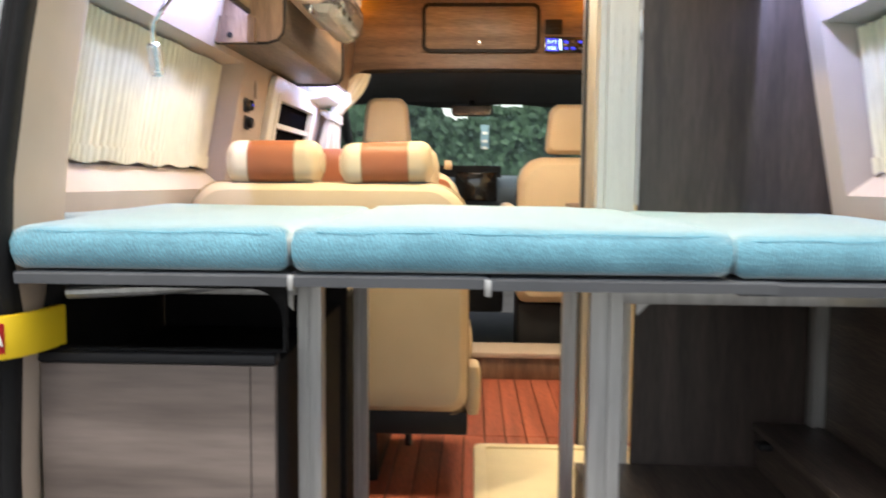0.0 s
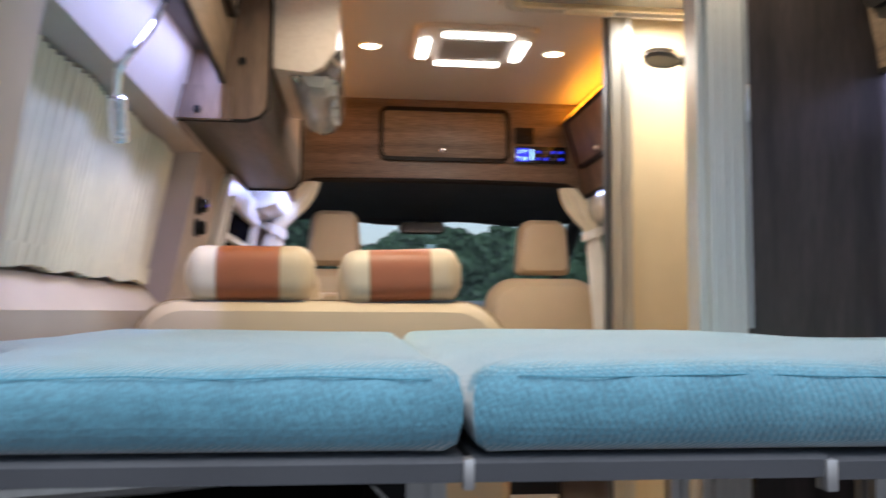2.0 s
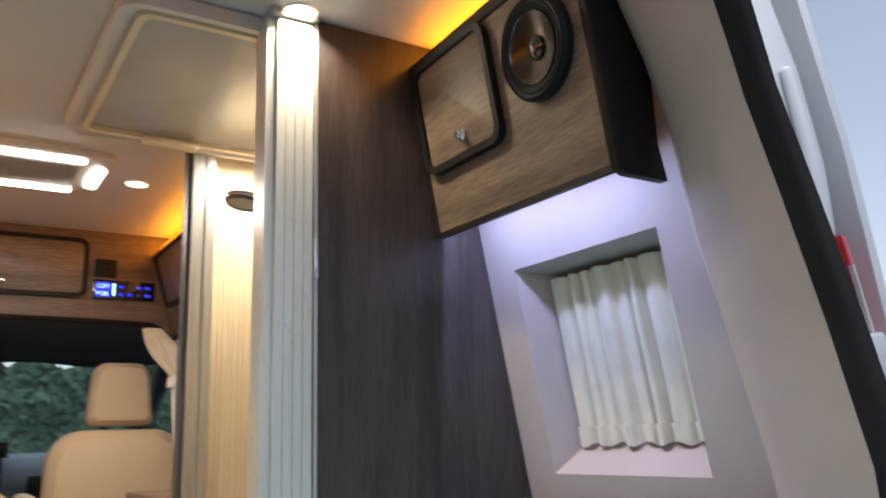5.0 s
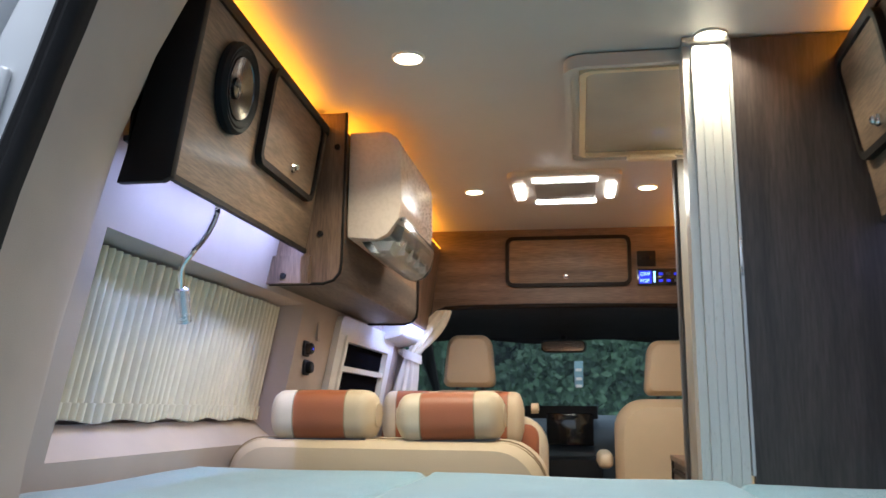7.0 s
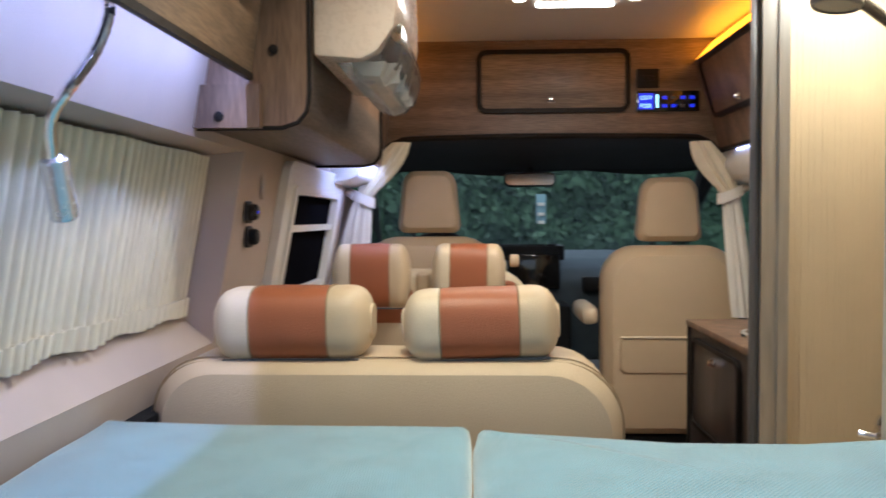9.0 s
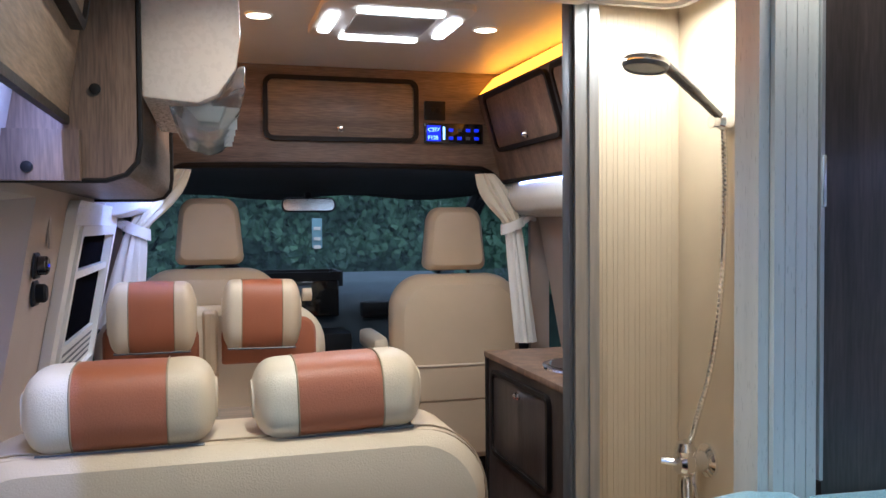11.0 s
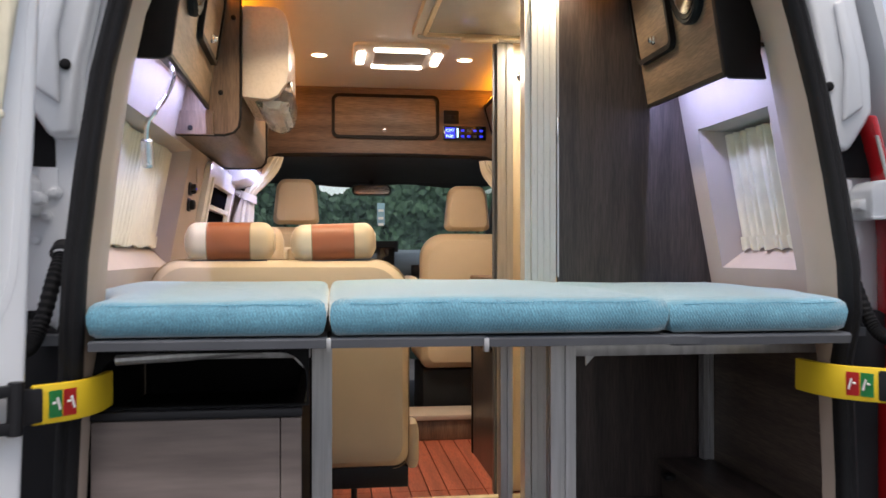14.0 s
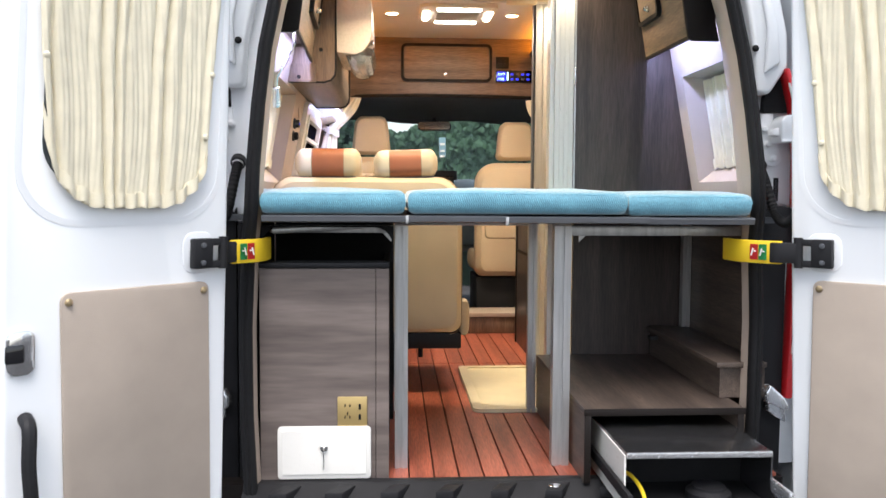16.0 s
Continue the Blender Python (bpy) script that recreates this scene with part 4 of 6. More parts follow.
part("housing", prism(rrect(0.310, 0.536, 1.566, 1.640, 0.004), "y", 2.708, 2.7215, 0.001), GLOSS_BLACK, cp)
part("screen", box(0.318, 0.372, 2.7065, 2.7085, 1.574, 1.632), LED_BLUE, cp, "blue lit screen")


def letters(body, size, at, material, parent, rot=(90, 0, 0), label=""):
    cu = bpy.data.curves.new("lettering", "FONT")
    cu.body, cu.size, cu.extrude = body, size, 0.0003
    ob0 = bpy.data.objects.new("lettering_source", cu)
    scene.collection.objects.link(ob0)
    dg = bpy.context.evaluated_depsgraph_get()
    me = bpy.data.meshes.new_from_object(ob0.evaluated_get(dg))
    bpy.data.objects.remove(ob0)
    ob = new("lettering", me)
    me.materials.clear()
    me.materials.append(material)
    ob.parent = parent
    ob.matrix_local = pose(*(Vector(at) - ORIGIN[parent]), *rot)
    ORIGIN[ob] = ORIGIN[parent]
    return tagged(ob, label)


letters("C377", 0.020, (0.322, 2.7055, 1.609), LED_CYAN, cp)
letters("F128", 0.020, (0.322, 2.7055, 1.580), LED_CYAN, cp)
part("level_bar", box(0.380, 0.388, 2.7065, 2.7085, 1.580, 1.628), LED_CYAN, cp)
for i in range(4):
    for z in (1.586, 1.616):
        part("button", box(0.402 + i * 0.033, 0.420 + i * 0.033, 2.7065, 2.7085, z - 0.006, z + 0.006, 0.001), LED_BLUE if (i + (z > 1.6)) % 4 != 2 else GREY, cp)
sw = thing("switch_plate", (0.353, 2.72, 1.65), "small dark switch plate over the control panel", "switch")
part("plate", prism(rrect(0.312, 0.392, 1.652, 1.722, 0.004), "y", 2.714, 2.7215, 0.001), EDGE, sw)
for dx in (-0.013, 0.013):
    part("rocker", box(0.352 + dx - 0.009, 0.352 + dx + 0.009, 2.711, 2.7145, 1.678, 1.698, 0.002), EDGE, sw)

# ---- ceiling lights and vent ----
for x, y in DOWNLIGHTS:
    d = thing("downlight", (x, y, CZ - 0.012), "round warm recessed ceiling downlight, lit", "downlight", group="downlights")
    part("bezel", lathe([(0.037, 0.0), (0.036, 0.004), (0.032, 0.005), (0.031, 0.002)], (x, y, ceil_z(y) - 0.0005), (0, 0, -1), 32), PLASTIC, d)
    part("lens", lathe([(0.031, 0.0), (0.030, 0.004), (0.02, 0.006), (0, 0.007)], (x, y, ceil_z(y) - 0.0005), (0, 0, -1), 32), LED_WARM, d)
RZ = ceil_z(1.93)
rl = thing("roof_light", (0.012, 1.93, RZ), "square roof fan with four lit white bars", "roof light")
part("frame", prism(rrect(-0.185, 0.205, 1.735, 2.125, 0.04), "z", RZ - 0.020, RZ + 0.003, 0.006), CEIL, rl)
part("fan_cover", prism(rrect(-0.095, 0.118, 1.825, 2.035, 0.02), "z", RZ - 0.027, RZ - 0.0215, 0.003), FAN, rl, "dark fan cover")
for bx in ((-0.10, 0.125, 1.765, 1.80), (-0.10, 0.125, 2.062, 2.097), (-0.168, -0.134, 1.83, 2.03), (0.155, 0.189, 1.83, 2.03)):
    part("light_bar", prism(rrect(*bx, 0.012), "z", RZ - 0.030, RZ - 0.0215, 0.003), LED_BAR, rl, "lit white bar")
vt = thing("roof_hatch", (0.25, 1.16, CZ), "translucent grey roof hatch in a cream frame", "roof hatch")
part("outer_frame", ring(rrect(0.025, 0.62, 0.775, 1.505, 0.05, 6), rrect(0.041, 0.604, 0.791, 1.489, 0.04, 6), "z", CZ - 0.030, CZ - 0.0005), CEIL, vt)
part("groove", ring(rrect(0.0405, 0.6045, 0.7905, 1.4895, 0.04, 6), rrect(0.0605, 0.5845, 0.8105, 1.4695, 0.03, 6), "z", CZ - 0.016, CZ - 0.0005), CEIL, vt)
part("inner_frame", ring(rrect(0.061, 0.584, 0.811, 1.469, 0.03, 6), rrect(0.077, 0.568, 0.827, 1.453, 0.025, 6), "z", CZ - 0.027, CZ - 0.004), CREAM, vt)
part("panel", prism(rrect(0.0775, 0.5675, 0.8275, 1.4525, 0.025), "z", CZ - 0.016, CZ - 0.009, 0.002), HATCH, vt, "translucent panel")
part("handle", prism(rrect(0.20, 0.34, 1.405, 1.445, 0.012), "z", CZ - 0.052, CZ - 0.038, 0.004), CREAM, vt)

# ---- shower ----
nc = thing("shower_near_column", (0.345, 0.74, FZ), "ribbed pale column at the near end of the shower", "column")
pts = []
N = 5
for i in range(N):
    a0, a1 = 0.278 + 0.090 * i / N, 0.278 + 0.090 * (i + 1) / N
    pts += [(a0 + 0.0006, 0.736 + (0.010 if i < 1 else 0)), (a1 - 0.0006, 0.736 + (0.010 if i < 1 else 0)), (a1 - 0.0006, 0.739 + (0.010 if i < 1 else 0)), (a1 + 0.0006, 0.739 + (0.010 if i < 1 else 0))]
pts += [(0.3695, 0.80), (0.278, 0.80)]
part("ribbed_cover", prism(pts, "z", FZ + 0.009, 1.79), WHITE_ALU, nc)
part("track", box(0.2765, 0.371, 0.72, 1.55, 1.790, 1.7995), ALU, nc)
fc = thing("shower_far_column", (0.37, 1.53, FZ), "brushed metal post at the far end of the shower", "column")
profile_post(0.352, 0.412, 1.50, 1.56, FZ + 0.009, 1.79, "post", fc)
part("guide", box(0.341, 0.352, 1.51, 1.55, FZ + 0.009, 1.79, 0.002), GREY, fc)
tb = thing("rolling_door", (0.52, 1.55, FZ), "cream slatted rolling shower door, drawn back", "shower door")
x = 0.414
k = 0
while x < 0.635:
    w = 0.017 if k % 2 else 0.012
    part("slat", prism([(x + 0.0001, 1.548), (x + w - 0.0001, 1.548), (x + w - 0.0001, 1.556), (x + 0.0001, 1.556)], "z", FZ + 0.009, 1.775, 0.0007, seg=1), CREAM, tb, smooth=0)
    x += w
    k += 1
part("shower_wall", box(0.40, 0.68, 1.5565, 1.575, FZ + 0.005, CZ - 0.001), CREAM, label="cream shower end wall", category="wall", kind="structure", smooth=0)
part("shower_wall", box(0.655, 0.675, 0.757, 1.5565, FZ + 0.005, CZ - 0.001), CREAM, label="cream shower side wall", category="wall", kind="structure", smooth=0)
part("shower_wall", box(0.40, 0.655, 0.7555, 0.763, FZ + 0.005, CZ - 0.001), CREAM, label="cream lining behind the partition", category="wall", kind="structure", smooth=0)
sl = thing("shower_light", (0.52, 1.36, 1.79), "round shower ceiling lamp, lit", "lamp")
part("lens", lathe([(0.07, 0), (0.068, 0.010), (0, 0.012)], (0.52, 1.36, 1.798), (0, 0, -1)), LED_WARM, sl)
sh_ = thing("hand_shower", (0.65, 1.36, 1.52), "chrome hand shower with hose in a wall holder", "shower")
part("head", lathe([(0.0, -0.014), (0.033, -0.012), (0.047, -0.004), (0.049, 0.006), (0.045, 0.014), (0.040, 0.0145), (0.039, 0.012), (0, 0.012)], (0.440, 1.338, 1.606), (-0.16, -0.05, -1), 32), GREY, sh_, "round grey spray head")
part("bezel", lathe([(0.0485, -0.006), (0.0505, 0.0), (0.0495, 0.005)], (0.440, 1.338, 1.606), (-0.16, -0.05, -1), 32), CHROME, sh_, "chrome ring")
part("handle", tube(smooth_path([(0.468, 1.339, 1.610), (0.505, 1.342, 1.592), (0.57, 1.347, 1.545), (0.638, 1.352, 1.492)], 6), [0.014] * 5 + [0.012] * 8 + [0.010] * 6, 12), STEEL, sh_, "dark chrome handle")
part("holder", lathe([(0.02, 0), (0.02, 0.02), (0.014, 0.03), (0.014, 0.045), (0, 0.046)], (0.655, 1.354, 1.488), (-1, 0, 0), 20), CHROME, sh_)
hp_ = smooth_path([(0.640, 1.352, 1.478), (0.637, 1.342, 1.33), (0.630, 1.342, 1.133), (0.627, 1.375, 0.95), (0.618, 1.425, 0.80), (0.612, 1.447, 0.72), (0.617, 1.452, 0.62)], 32)
part("hose", tube(hp_, [0.0062 + 0.0018 * (i % 2) for i in range(len(hp_))], 10), CHROME, sh_, "ribbed metal hose")
tp = thing("shower_tap", (0.63, 1.43, 0.68), "chrome shower mixer tap", "tap")
part("flange", lathe([(0.040, 0), (0.039, 0.006), (0.028, 0.012), (0.024, 0.014)], (0.655, 1.430, 0.712), (-1, 0, 0), 28), CHROME, tp)
part("body", lathe([(0.024, 0.01), (0.024, 0.045), (0.030, 0.052), (0.030, 0.072), (0.022, 0.082), (0, 0.084)], (0.655, 1.430, 0.712), (-1, 0, 0), 24), CHROME, tp)
part("knob", lathe([(0.0, -0.026), (0.018, -0.018), (0.026, 0.0), (0.018, 0.018), (0.0, 0.026)], (0.592, 1.425, 0.742), (0, 0, 1), 20), CHROME, tp)
part("lever", tube([(0.585, 1.43, 0.712), (0.566, 1.445, 0.712), (0.548, 1.456, 0.714)], [0.010, 0.008, 0.009], 10), CHROME, tp)
for dy in (-0.012, 0.014):
    part("pipe", tube(smooth_path([(0.61, 1.43 + dy, 0.695), (0.606, 1.43 + dy * 1.8, 0.66), (0.612, 1.43 + dy * 2.2, 0.60)], 5), 0.007, 10), CHROME, tp)

# ---- kitchen unit ----
kt = thing("kitchen_unit", (0.56, 1.92, FZ), "dark walnut kitchen unit with a rounded door", "kitchen unit")
part("body", box(0.378, 0.80, 1.60, 2.20, FZ, 0.848, 0.002, 1), WOOD_PART, kt)
part("worktop", box(0.368, 0.80, 1.595, 2.215, 0.8485, 0.868, 0.004), WOOD_SIDE, kt)
ko, ki = rrect(1.70, 2.14, 0.565, 0.825, 0.03, 6), rrect(1.712, 2.128, 0.577, 0.813, 0.02, 6)
kd = part("door", prism(ki, "x", 0.370, 0.3775, 0.002), WOOD_PART, kt)
part("edging", ring(ko, ki, "x", 0.364, 0.3775), EDGE, kd, "black rounded edging")
lever_latch(kd, (0.370, 1.913, 0.785), (-1, 0, 0))
part("corner_post", box(0.372, 0.392, 2.195, 2.215, FZ, 0.848, 0.002), EDGE, kt)
sk = thing("sink", (0.60, 1.84, 0.868), "round steel sink with a dark glass lid", "sink")
part("rim", lathe([(0.150, 0), (0.148, 0.006), (0.135, 0.008), (0.130, 0.004)], (0.57, 1.84, 0.868), (0, 0, 1), 36), CHROME, sk)
part("lid", lathe([(0.134, 0.004), (0.13, 0.009), (0, 0.010)], (0.57, 1.84, 0.868), (0, 0, 1), 36), GLOSS_BLACK, sk, "dark glass lid")

# ---- seats ----


def bolster(name_label, c, w, h, d, bands, roll=0.0, yaw=0.0, group="bolster pillows", upright=False):
    """A stuffed bolster with sewn bands. bands: (end of band from 0 to 1, material, label)."""
    t = thing("bolster_pillow", (c[0], c[1], c[2] - h / 2), name_label, "pillow", group=group)
    m = pose(*c, 0, roll, yaw)
    start = 0.0
    n = 28
    for end, material, label in bands:
        us = [start + (end - start) * (i / 16 if 0.02 < start and end < 0.98 else ((i / 16) ** 2.2 if start < 0.02 else 1 - (1 - i / 16) ** 2.2)) for i in range(17)]
        bm = bmesh.new()
        loops = []
        for u in us:
            q = abs(2 * u - 1)
            sc = max(0.16, (1 - max(0, (q - 0.66) / 0.34) ** 2.6)) ** 0.42
            sc *= 1 - (0.012 if u in (start, end) and 0.02 < u < 0.98 else 0)
            x = (u - 0.5) * w
            lp = []
            for k in range(n):
                a = 2 * math.pi * k / n
                ca, sa = math.cos(a), math.sin(a)
                rr = (abs(ca) ** 3.2 + abs(sa) ** 3.2) ** (-1 / 3.2)
                wob = 1 + 0.02 * noise.noise(Vector((x * 14 + c[0] * 7, ca * 2, sa * 2)))
                lp.append(bm.verts.new(m @ Vector((x, ca * rr * d / 2 * sc * wob, sa * rr * h / 2 * sc * wob))))
            loops.append(lp)
        for a, b in zip(loops, loops[1:]):
            for k in range(n):
                bm.faces.new((a[k], a[(k + 1) % n], b[(k + 1) % n], b[k]))
        bm.faces.new(loops[0][::-1]), bm.faces.new(loops[-1])
        part("panel", bm, material, t, label, smooth=50)
        start = end
    for u in [b[0] for b in bands[:-1]]:
        ps = []
        for k in range(n):
            a = 2 * math.pi * k / n
            ca, sa = math.cos(a), math.sin(a)
            rr = (abs(ca) ** 3.2 + abs(sa) ** 3.2) ** (-1 / 3.2) * 1.003
            ps.append(m @ Vector(((u - 0.5) * w, ca * rr * d / 2, sa * rr * h / 2)))
        part("seam", tube(ps, 0.0016, 5, closed=True), SEAM, t)
    base = [m @ Vector(((u - 0.5) * w * 0.84, s_ * d * 0.37, -h * 0.47)) for u, s_ in ((0, -1), (1, -1), (1, 1), (0, 1))]
    part("piping", tube(base, 0.003, 6, closed=True), GREY, t, "grey piping")
    return t


BAND = [(0.26, LEATHER_WHITE, "ivory leather end"), (0.74, LEATHER_ORANGE, "rust leather band"), (1.0, LEATHER, "cream leather end")]
bolster("cream and rust leather bolster on the sofa back by the window", (-0.583, 1.074, 1.003), 0.270, 0.124, 0.15, BAND, roll=-0.5)
bolster("cream and rust leather bolster on the sofa back by the aisle", (-0.265, 1.074, 1.002), 0.265, 0.120, 0.15, [(0.25, LEATHER_WHITE, "ivory leather end"), (0.74, LEATHER_ORANGE, "rust leather band"), (1.0, LEATHER, "cream leather end")], roll=-2.0)
bolster("cream and rust leather bolster on the rear-facing seat by the window", (-0.630, 2.455, 0.985), 0.262, 0.222, 0.14, [(0.25, LEATHER_WHITE, "ivory leather end"), (0.75, LEATHER_ORANGE, "rust leather band"), (1.0, LEATHER, "cream leather end")])
bolster("cream and rust leather bolster on the rear-facing seat by the aisle", (-0.301, 2.455, 0.985), 0.248, 0.222, 0.14, [(0.25, LEATHER_WHITE, "ivory leather end"), (0.75, LEATHER_ORANGE, "rust leather band"), (1.0, LEATHER, "cream leather end")], roll=1)

sofa = thing("sofa", (-0.42, 1.4, FZ), "cream leather bench sofa with its back to the bed", "sofa")


def soft_board(outline, y0, y1, puff, bm=None, lean=0.0, edge=0.03):
    """A padded board: an (x, z) outline, rounded over at both faces."""
    bm = bm or bmesh.new()
    n = len(outline)
    cx, cz = (max(p[0] for p in outline) + min(p[0] for p in outline)) / 2, (max(p[1] for p in outline) + min(p[1] for p in outline)) / 2
    rows = [(-edge * 2.2, y0 - puff), (-edge * 0.8, y0 - puff * 0.55), (-edge * 0.2, y0 + edge * 0.35), (0, y0 + edge), (0, y1 - edge), (-edge * 0.3, y1 - edge * 0.3), (-edge, y1)]
    loops = []
    hx, hz = (max(p[0] for p in outline) - min(p[0] for p in outline)) / 2, (max(p[1] for p in outline) - min(p[1] for p in outline)) / 2
    for g, y in rows:
        lp = []
        for p in outline:
            q = Vector((cx + (p[0] - cx) * (1 + g / hx), cz + (p[1] - cz) * (1 + g / hz)))
            lp.append(bm.verts.new((q.x, y + lean * (q.y - cz), q.y)))
        loops.append(lp)
    for a, b in zip(loops, loops[1:]):
        for i in range(n):
            bm.faces.new((a[i], a[(i + 1) % n], b[(i + 1) % n], b[i]))
    bm.faces.new(loops[0][::-1]), bm.faces.new(loops[-1])
    return bm


so = rrect(-0.815, -0.030, 0.30, 0.948, (0.03, 0.05, 0.11, 0.09), 8)
part("backrest", soft_board(so, 1.00, 1.19, 0.014, edge=0.028), LEATHER, sofa)
for zoff, yy in ((0.0, 1.025), (0.006, 1.016)):
    ps = [(x, yy, z + 0.001 - zoff) for x, z in so][9:]
    part("seam", tube(ps, 0.0014, 5), SEAM, sofa)
part("seat_cushion", pillow_form(-0.80, -0.03, 1.17, 1.65, 0.36, 0.50, 0.012, 0.035), LEATHER, sofa)
part("seat_base", box(-0.79, -0.30, 1.15, 1.63, FZ, 0.20, 0.006), EDGE, sofa, "dark base box")
part("base_rail", box(-0.79, -0.03, 1.03, 1.58, 0.230, 0.298, 0.006), BLACK, sofa, "black steel rail")
part("side_lever", pillow_form(-0.036, 0.004, 1.04, 1.14, 0.285, 0.43, 0.004, 0.016), LEATHER, sofa, "padded side lever")
part("foot", tube([(-0.20, 1.06, 0.232), (-0.20, 1.06, 0.19)], 0.010, 8), BLACK, sofa)

s2 = thing("rear_facing_seat", (-0.44, 2.5, FZ), "cream and rust leather double seat that faces the sofa", "seat")
part("backrest", soft_board(rrect(-0.815, -0.085, 0.45, 1.0, (0.03, 0.03, 0.13, 0.13), 7), 2.53, 2.66, 0.02, edge=0.03), LEATHER_WHITE, s2)
part("centre_pad", soft_board(rrect(-0.485, -0.435, 0.5, 0.995, 0.012, 4), 2.502, 2.60, 0.006, edge=0.012), LEATHER, s2)
for a, b in ((-0.785, -0.492), (-0.428, -0.12)):
    part("rust_panel", soft_board(rrect(a, b, 0.815, 0.965, (0.01, 0.01, 0.05, 0.05), 4), 2.506, 2.55, 0.008, edge=0.012), LEATHER_ORANGE, s2, "rust leather panel")
part("seat_cushion", pillow_form(-0.79, -0.09, 2.16, 2.54, 0.46, 0.60, 0.012, 0.04), LEATHER, s2)
part("seat_base", box(-0.78, -0.10, 2.18, 2.64, FZ, 0.45, 0.008), WOOD_DARK, s2)
part("side_knob", lathe([(0.022, 0), (0.022, 0.03), (0, 0.034)], (-0.155, 2.60, 1.03), (1, 0, 0), 18), LEATHER, s2)
tb2 = thing("folding_table", (-0.42, 2.05, 0.05), "small walnut table between the facing seats", "table")
part("tabletop", box(-0.66, -0.20, 1.80, 2.15, 0.735, 0.755, 0.004), WOOD_FLAP, tb2)
part("leg", tube([(-0.50, 1.95, FZ), (-0.50, 1.95, 0.735)], 0.02, 14), ALU, tb2)


def front_seat(cx, dz, y, label):
    t = thing("front_seat", (cx, y + 0.1, 0.05), label, "car seat", group="front seats")
    part("backrest", soft_board(rrect(cx - 0.255, cx + 0.255, 0.36 + dz, 1.075 + dz, (0.05, 0.05, 0.13, 0.13), 8), y, y + 0.14, 0.03, edge=0.045), LEATHER, t)
    hr = [(cx + (x - 0.0) * (1 - 0.17 * max(0, (z - 1.13) / 0.2)), z + dz) for x, z in rrect(-0.121, 0.121, 1.090, 1.332, (0.03, 0.03, 0.055, 0.055), 6)]
    part("headrest", soft_board(hr, y + 0.03, y + 0.13, 0.014, edge=0.026), LEATHER, t)
    for dx in (-0.06, 0.06):
        part("headrest_post", tube([(cx + dx, y + 0.08, 1.05 + dz), (cx + dx, y + 0.08, 1.11 + dz)], 0.006, 8), BLACK, t)
    for z0, z1 in ((0.60, 0.742),):
        part("back_pocket", soft_board(rrect(cx - 0.20, cx + 0.20, z0 + dz, z1 + dz, 0.03, 4), y - 0.034, y + 0.02, 0.004, edge=0.01), LEATHER, t)
        part("pocket_hem", tube([(cx - 0.195, y - 0.038, z1 + dz - 0.004), (cx + 0.195, y - 0.038, z1 + dz - 0.004)], 0.005, 8), LEATHER_WHITE, t)
    part("seat_cushion", pillow_form(cx - 0.26, cx + 0.26, y + 0.05, y + 0.55, 0.38 + dz, 0.52 + dz, 0.01, 0.04), LEATHER, t)
    part("pedestal", box(cx - 0.24, cx + 0.24, y + 0.06, y + 0.52, 0.05, 0.35 + dz, 0.01), BLACK, t)
    part("armrest", pillow_form(cx - 0.33, cx - 0.265, y + 0.02, y + 0.36, 0.775 + dz, 0.845 + dz, 0.004, 0.025), LEATHER_WHITE, t)


front_seat(0.452, 0.0, 2.75, "cream leather passenger seat seen from behind")
front_seat(-0.458, 0.035, 2.83, "cream leather driver seat seen from behind")
stp = thing("cab_step", (0.25, 2.6, FZ), "walnut step with a beige edge before the cab", "step")
part("riser", box(-0.1, 0.66, 2.48, 2.70, FZ, 0.145, 0.003), WOOD_SIDE, stp)
part("tread", box(-0.1, 0.66, 2.47, 2.71, 0.1455, 0.171, 0.003), BEIGE, stp)

# ---- cab ----
dash = thing("dashboard", (0, 3.9, 0.5), "dark grey dashboard with a centre screen", "dashboard")
part("body", prism([(3.62, 0.50), (3.66, 0.86), (3.72, 0.93), (3.90, 0.975), (4.45, 1.0), (4.45, 0.4)], "x", -0.80, 0.80, 0.03), DASH, dash)
part("hood", pillow_form(-0.66, -0.26, 3.60, 3.85, 0.93, 1.03, 0.02, 0.04), DASH, dash, "instrument hood")
part("tray", ring(rrect(-0.25, 0.145, 3.60, 3.88, 0.03), rrect(-0.23, 0.125, 3.62, 3.86, 0.02), "z", 0.98, 1.048), BLACK, dash)
part("screen", box(-0.13, 0.12, 3.59, 3.62, 0.84, 1.01, 0.008), GLOSS_BLACK, dash, "glossy black screen")
part("console", box(-0.14, 0.16, 3.45, 3.70, 0.20, 0.78, 0.02), BLACK, dash)
for x in (-0.45, 0.3, 0.62):
    part("vent", box(x - 0.07, x + 0.07, 3.60, 3.66, 0.83, 0.90, 0.01), BLACK, dash)
wh = thing("steering_wheel", (-0.44, 3.45, 0.9), "black steering wheel before the driver seat", "steering wheel")
wm = pose(-0.45, 3.46, 0.94, 62, 0, 0)
part("rim", tube([wm @ Vector((0.19 * math.cos(a), 0.19 * math.sin(a), 0)) for a in [2 * math.pi * i / 36 for i in range(36)]], 0.015, 10, closed=True), BLACK, wh)
part("hub", turned(prism(rrect(-0.08, 0.08, -0.06, 0.06, 0.03), "z", -0.02, 0.02, 0.006), wm), BLACK, wh)
for a in (0, 180, 270):
    part("spoke", turned(tube([(0.06 * math.cos(radians(a)), 0.06 * math.sin(radians(a)), 0), (0.185 * math.cos(radians(a)), 0.185 * math.sin(radians(a)), 0)], 0.014, 8), wm), BLACK, wh)
